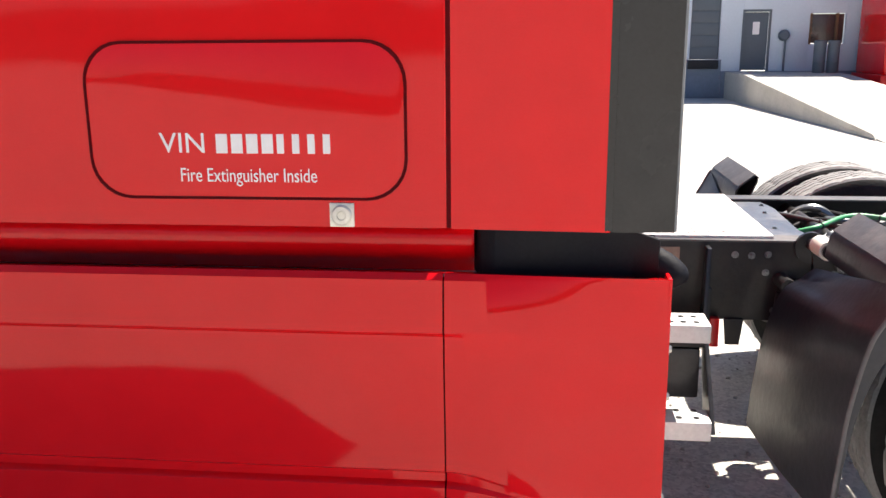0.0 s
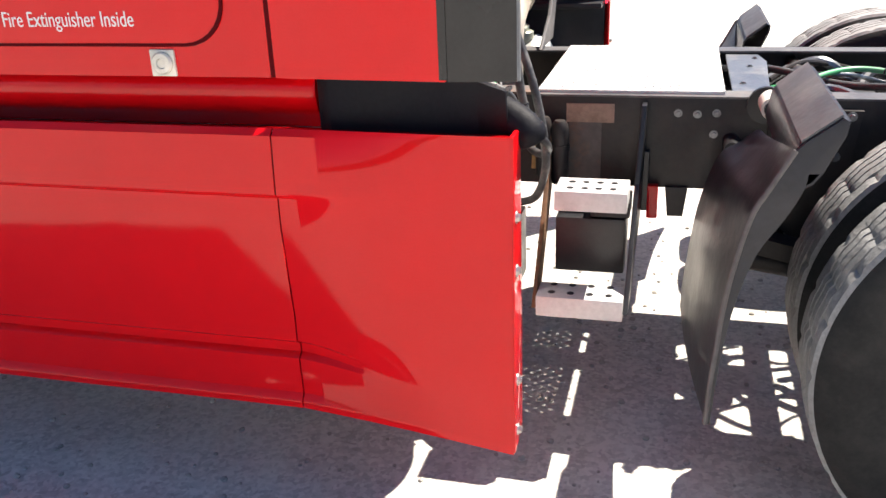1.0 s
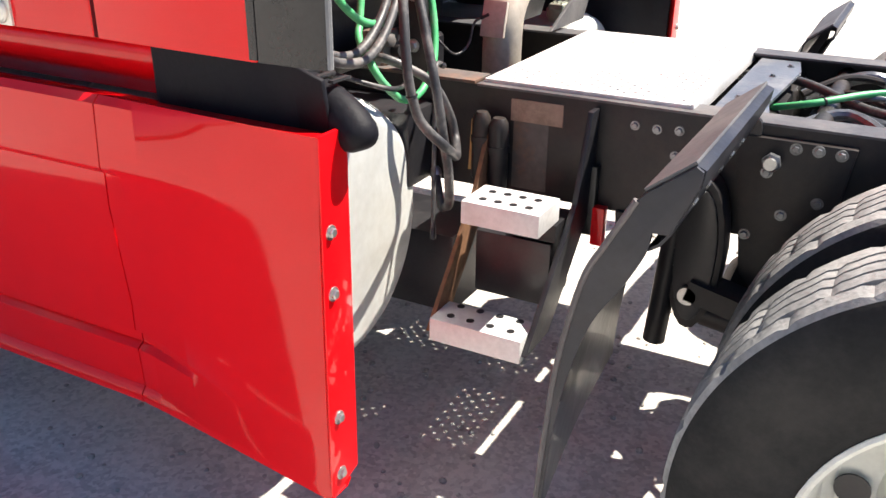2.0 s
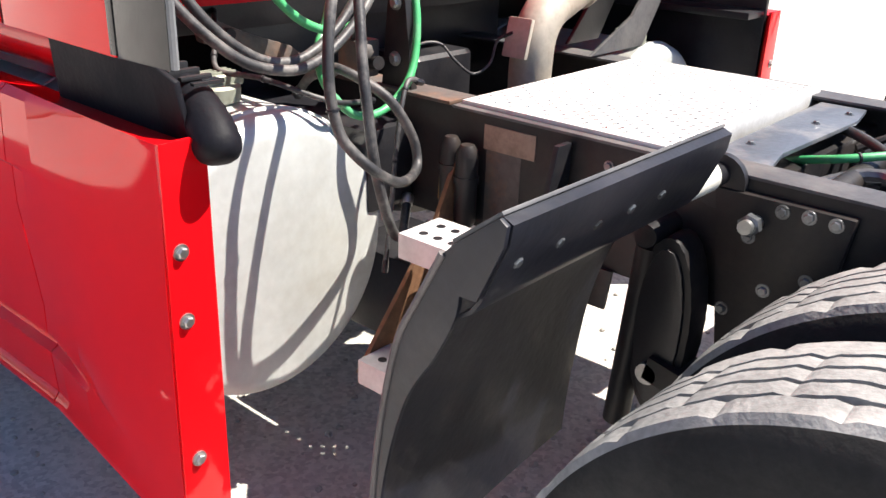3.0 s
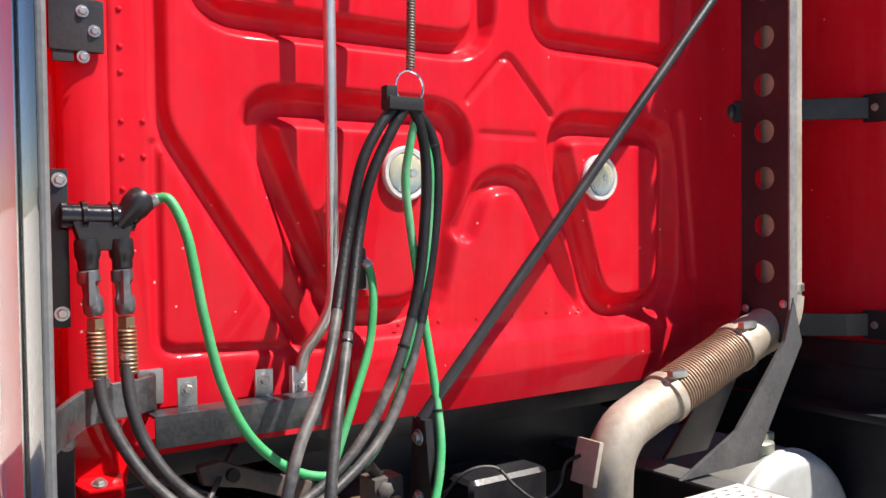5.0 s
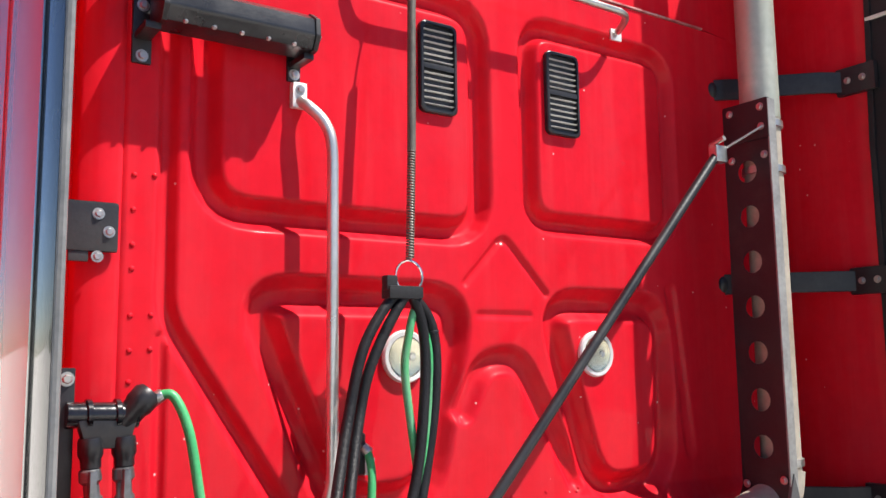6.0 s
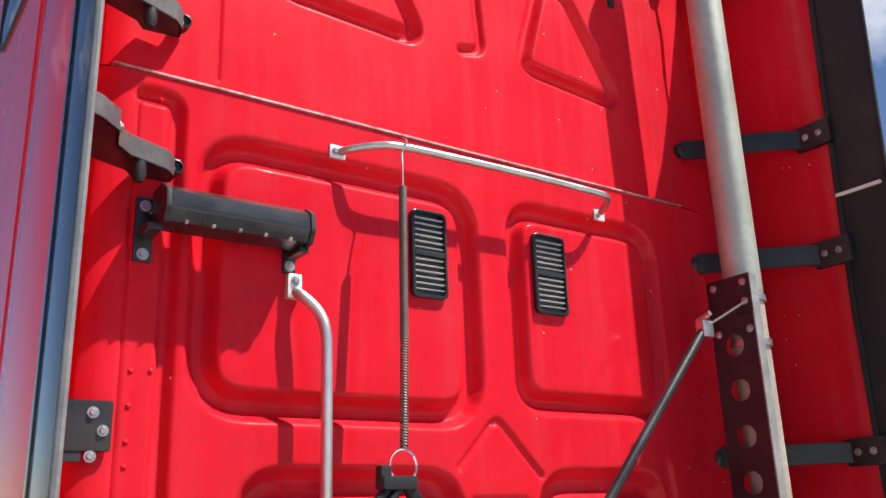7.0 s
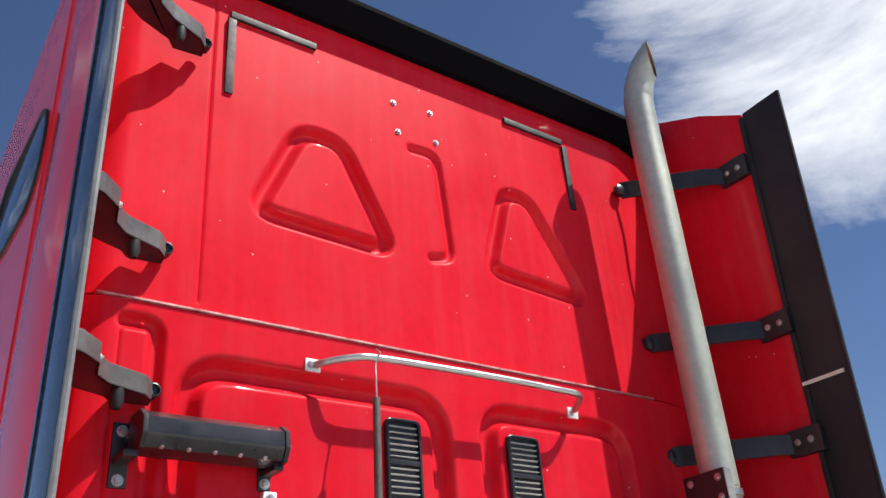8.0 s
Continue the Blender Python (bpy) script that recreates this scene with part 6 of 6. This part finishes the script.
# ---- fenders ----
def build_fender(mirror):
    f = thing("quarter_fender", (0.95, 0.4 if not mirror else 2.0, 0.42), "curved black plastic quarter fender ahead of the wheels", "fender", "quarter fenders")
    def add(name, bm, mat, parent, label=""):
        if mirror:
            for v in bm.verts:
                v.co.y = 2.40 - v.co.y
                v.co.z -= 0.075
            bmesh.ops.reverse_faces(bm, faces=bm.faces[:])
        return part(name, bm, mat, parent, label)
    # the sheet stands slightly askew: its inner edge lies further forward than its outer one
    outer = smooth_path([(0.915, 0.0, 0.38), (0.918, 0.0, 0.47), (0.925, 0.0, 0.57), (0.934, 0.0, 0.685), (0.952, 0.0, 0.797), (0.973, 0.0, 0.885), (1.000, 0.0, 0.940), (1.042, 0.0, 1.022)], 4)
    n = len(outer)
    cols = []
    bm = bmesh.new()
    for c in range(13):
        u = c / 12
        cols.append([bm.verts.new((p.x - 0.062 * u * (1 - 0.75 * (i / (n - 1)) ** 2) - 0.010 * math.sin(math.pi * u), 0.004 + 0.615 * u, p.z - 0.115 * u * (i / (n - 1)) ** 3)) for i, p in enumerate(outer)])
    for a, b in zip(cols, cols[1:]):
        for k in range(n - 1):
            bm.faces.new((a[k], a[k + 1], b[k + 1], b[k]))
    bmesh.ops.recalc_face_normals(bm, faces=bm.faces[:])
    bmesh.ops.solidify(bm, geom=bm.faces[:], thickness=0.007)
    add("fender_sheet", bm, FENDER, f, "scuffed black curved sheet")
    rear = smooth_path([(0.925, 0.0, 0.38), (0.930, 0.0, 0.47), (0.938, 0.0, 0.57), (0.956, 0.0, 0.685), (0.988, 0.0, 0.797), (1.036, 0.0, 0.880), (1.064, 0.0, 0.940), (1.070, 0.0, 0.975)], 4)
    side = [(p.x, -0.004, p.z) for p in outer] + [(x, -0.004, z) for x, z in ((1.056, 1.037), (1.122, 1.088), (1.133, 1.081), (1.130, 1.055), (1.096, 0.976))] + [(p.x, -0.004, p.z) for p in reversed(rear)]
    add("side_lip", plate(side, (0, 0.008, 0), 0.002), FENDER, f, "scuffed side lip of the fender")
    add("fender_edge", tube([(p.x, -0.002, p.z) for p in outer], 0.006, 8), LIPPED, f, "worn grey outer edge")
    def sloped(bm):
        for v in bm.verts:
            v.co.z -= 0.004 * max(0.0, v.co.y)
        return bm
    band = add("clamp_channel", sloped(strip([(1.036, 0.955), (1.046, 1.020), (1.056, 1.034), (1.122, 1.084), (1.130, 1.080), (1.127, 1.057), (1.092, 0.975), (1.078, 0.955), (1.062, 0.945)], 0.006, 0.575, 'y', 0.005)), FENDER, f, "bolted clamping channel along the top")
    # dust and the sun on this face are both in its pale colour
    add("channel_top", sloped(plate([(1.052, 0.004, 1.036), (1.052, 0.577, 1.036), (1.122, 0.577, 1.090), (1.122, 0.004, 1.090)], (-0.003, 0, 0.004), 0.001)), DUSTY, band, "grey top face, dust and sunlight in its colour")
    for k in range(5):
        y = 0.046 + 0.088 * k
        add("bolt", sloped(bolt((1.112, y, 1.020), (0.93, 0, -0.36), 0.008)), STEEL, band)
    add("mount_bar", rod((1.050, 0.585, 0.966), (1.050, 0.778, 0.950), 0.021, 18), BLACK, f, "black mounting tube")
    add("tube_clamp", lathe([(-0.055, 0.030), (0.035, 0.032)], (1.052, 0.655, 0.965), (0, 1, 0), 24), WHITE_RIM, f, "pale sleeve on the tube")
    add("mount_flange", lathe([(0, 0.052), (0.016, 0.052)], (1.050, 0.758, 0.938), (0, 1, 0), 20), BLACK, f, "bolted mounting flange")


LIPPED = material("worn_fender_edge", (0.075, 0.068, 0.068), 0.55, 0.0, 0.3, 9, 70, 0.08, dirt=(0.16, 0.14, 0.135), dirt_amount=0.5)
FENDER = material("scuffed_black_plastic", (0.007, 0.0085, 0.015), 0.40, 0.0, 0.4, 5, 45, 0.10, spec=0.40, coat=0.08, wave=0.10, dirt=(0.055, 0.052, 0.062), dirt_amount=0.35)
build_fender(False)
build_fender(True)


# ---- access steps ----
def build_steps():
    s = thing("access_steps", (0.6, 0.5, 0.42), "two perforated aluminium access steps hung from the frame", "steps")
    for x0, x1, y0, y1, z0, z1 in ((0.500, 0.697, 0.495, 0.625, 0.695, 0.752), (0.462, 0.700, 0.415, 0.518, 0.410, 0.470)):
        t = part("tread", block((x0, y0, z0), (x1, y1, z1), 0.005), ALU, s, "pale aluminium tread")
        for i in range(4):
            for j in range(2):
                part("tread_hole", lathe([(0, 0.010), (0.0022, 0.010)], (x0 + 0.04 + i * (x1 - x0 - 0.08) / 3, y0 + 0.035 + 0.055 * j, z1 - 0.001), (0, 0, 1), 10), BLACK, t)
    part("hanger", plate([(0.700, 0.42, 0.43), (0.700, 0.56, 0.43), (0.715, 0.768, 0.70), (0.715, 0.768, 0.94), (0.715, 0.72, 0.94), (0.706, 0.68, 0.72)], (0.014, 0, 0), 0.003), BLACK, s, "slender black hanger")
    part("hanger", plate([(0.449, 0.42, 0.43), (0.449, 0.52, 0.43), (0.449, 0.768, 0.72), (0.449, 0.768, 0.86), (0.449, 0.73, 0.86), (0.449, 0.66, 0.72)], (0.012, 0, 0), 0.003), RUST, s, "rusty brown hanger")
    part("back_box", block((0.490, 0.60, 0.472), (0.690, 0.74, 0.640), 0.012), BLACK, s, "black box behind the steps")
    part("shelf", block((0.590, 0.60, 0.645), (0.700, 0.72, 0.690), 0.004), FRAME, s)
    part("red_stripe", block((0.740, 0.735, 0.60), (0.772, 0.765, 0.70), 0.006), RED, s, "small dark red block")
    part("block_bracket", block((0.712, 0.745, 0.62), (0.742, 0.770, 0.80), 0.004), BLACK, s)


build_steps()


def build_skirt():
    k = thing("far_skirt", (0.2, 2.38, 0.93), "black plastic skirt below the far extender", "skirt")
    part("skirt_panel", block((-0.90, 2.375, 0.50), (0.465, 2.398, 1.235), 0.01), BLACK, k)
    part("skirt_shelf", block((-0.06, 2.24, 1.02), (0.462, 2.378, 1.045), 0.008), BLACK, k)
    part("skirt_rib", block((-0.06, 2.360, 1.14), (0.462, 2.377, 1.16), 0.005), BLACK, k)


build_skirt()


# ---- yard buildings and vehicles ----
def build_warehouse():
    w = thing("warehouse", (8.0, 26.2, -1.0), "pale blue-grey painted warehouse with dock door", "building")
    y = 26.0
    # wall built round its openings, as courses of siding panels
    def wall(x0, x1, z0, z1, mat=SIDING):
        part("wall_panel", block((x0, y, z0), (x1, y + 0.2, z1), 0.004), mat, w)
    wall(-14, 4.55, -0.08, 5.2)
    wall(4.55, 5.42, 1.75, 5.2)
    wall(5.42, 6.10, -0.43, 5.2)
    wall(6.10, 6.86, 1.33, 5.2)
    wall(6.86, 8.02, -0.43, 5.2)
    wall(8.02, 9.06, 1.25, 5.2)
    wall(8.02, 9.06, -0.43, 0.36)
    wall(9.06, 30, -0.43, 5.2)
    part("base_band", block((-14, y - 0.03, -1.2), (5.5, y + 0.2, -0.085), 0.01), SIDING_BASE, w, "dark painted base band")
    part("base_band", block((5.505, y - 0.03, -1.2), (30, y + 0.2, -0.435), 0.01), SIDING_BASE, w, "dark painted base band")
    dock = part("dock_door", block((4.55, y + 0.10, -0.08), (5.42, y + 0.16, 1.75), 0.01), GREY_DOOR, w, "grey sectional dock door")
    for k in range(5):
        part("door_section", block((4.57, y + 0.075, -0.06 + 0.36 * k), (5.40, y + 0.099, 0.27 + 0.36 * k), 0.012), GREY_DOOR, dock)
    part("dock_bumper", block((4.5, y - 0.16, -0.36), (5.4, y - 0.035, -0.10), 0.02), RUBBER, w)
    door = part("entrance_door", block((6.13, y + 0.06, -0.41), (6.83, y + 0.11, 1.30), 0.006), GREY_DOOR, w, "grey steel entrance door")
    part("door_window", block((6.38, y + 0.045, 0.65), (6.58, y + 0.064, 1.02), 0.01), WHITE, door)
    part("door_frame", plate([(6.06, y - 0.02, -0.42), (6.06, y - 0.02, 1.38), (6.90, y - 0.02, 1.38), (6.90, y - 0.02, -0.42), (6.84, y - 0.02, -0.42), (6.84, y - 0.02, 1.31), (6.12, y - 0.02, 1.31), (6.12, y - 0.02, -0.42)], (0, 0.08, 0)), GREY_DOOR, w)
    win = part("window", block((8.05, y + 0.10, 0.38), (9.03, y + 0.13, 1.23), 0.004), GLASS_DARK, w, "dark brown window")
    for k in (0, 3):
        part("window_bar", block((8.02 + 0.253 * k, y - 0.015, 0.35), (8.065 + 0.253 * k + (0.02 if k in (0, 3) else 0), y + 0.1, 1.26), 0.004), RUST, win)
    part("hose_reel", lathe([(0, 0.16), (0.06, 0.17), (0.12, 0.12)], (7.28, y - 0.01, 0.62), (0, -1, 0), 20), GREY_DOOR, w)
    part("standpipe", rod((7.33, y - 0.08, -0.43), (7.33, y - 0.08, 0.6), 0.03, 10), GREY_DOOR, w)
    part("roof_edge", block((-14, y - 0.15, 5.2), (30, y + 0.3, 5.45), 0.02), SIDING_BASE, w)
    part("plinth", block((-14, y + 0.01, -1.9), (30, y + 0.2, -1.2), 0.004), SIDING_BASE, w)
    w.location += Vector((0.32, 0.0, 0.95))


def build_ramp():
    r = thing("concrete_ramp", (6.5, 20, -0.3), "worn concrete loading ramp beside the warehouse", "ramp")
    part("ramp_body", plate([(5.95, 25.95, -0.5), (5.95, 25.95, 0.50), (5.95, 24.0, 0.50), (5.78, 12.6, -0.10), (5.78, 12.6, -0.5)], (3.0, 0, 0), 0.02), CONCRETE, r)
    part("ramp_kerb", plate([(5.93, 24.0, 0.56), (5.77, 13.2, -0.02), (5.77, 13.0, -0.12), (5.93, 24.0, 0.46)], (0.20, 0, 0), 0.01), CONCRETE, r)


def build_far_truck():
    t = thing("parked_truck", (10.8, 24.5, -0.9), "red truck parked by the warehouse wall", "truck")
    part("body", block((9.35, 23.4, -0.45), (12.4, 25.6, 2.2), 0.12, seg=3), RED, t, "red truck body")
    part("side_glass", block((9.9, 23.36, 0.7), (10.9, 23.42, 1.5), 0.02), GLASS_DARK, t)
    part("bumper", block((9.25, 23.3, -0.72), (12.4, 25.6, -0.43), 0.05), RED, t)
    for x in (10.0, 11.8):
        part("wheel", lathe([(0, 0.2), (0.03, 0.46), (0.2, 0.49), (0.25, 0.3)], (x, 23.45, -0.71), (0, 1, 0), 28), TYRE, t)
    t.location += Vector((0.28, 0.0, 0.93))
    d = thing("drum", (8.75, 24.9, 0.50), "dark steel drum standing by the wall", "drum", "drums by the wall")
    part("shell", lathe([(0, 0.16), (0.02, 0.17), (0.3, 0.165), (0.32, 0.175), (0.34, 0.165), (0.9, 0.17), (0.92, 0.15)], (8.75, 24.9, 0.50), (0, 0, 1), 24), GREY_DOOR, d)
    copy_thing(d, Matrix.Translation((8.38, 24.95, 0.50)))


build_warehouse()
build_ramp()
build_far_truck()


# ---- loose stones on the yard ----
def build_stones():
    rnd = random.Random(5)
    bm = bmesh.new()
    for _ in range(900):
        x, y = rnd.uniform(-1.6, 2.2), rnd.uniform(-1.6, 2.6)
        s = rnd.uniform(0.004, 0.012)
        got = bmesh.ops.create_icosphere(bm, subdivisions=1, radius=s)["verts"]
        for v in got:
            v.co = Vector((x, y, s * 0.35)) + Vector((v.co.x * rnd.uniform(0.8, 1.4), v.co.y * rnd.uniform(0.8, 1.4), v.co.z * 0.7))
    tagged(new("loose_stones", mesh_of("loose_stones", bm, STONE, 0)), "scattered small grey stones on the gravel", "stones", "", "stuff")


STONE = material("grey_stone", (0.34, 0.32, 0.29), 0.9, 0.0, 0.3, 30, 90, 0.1)
build_stones()
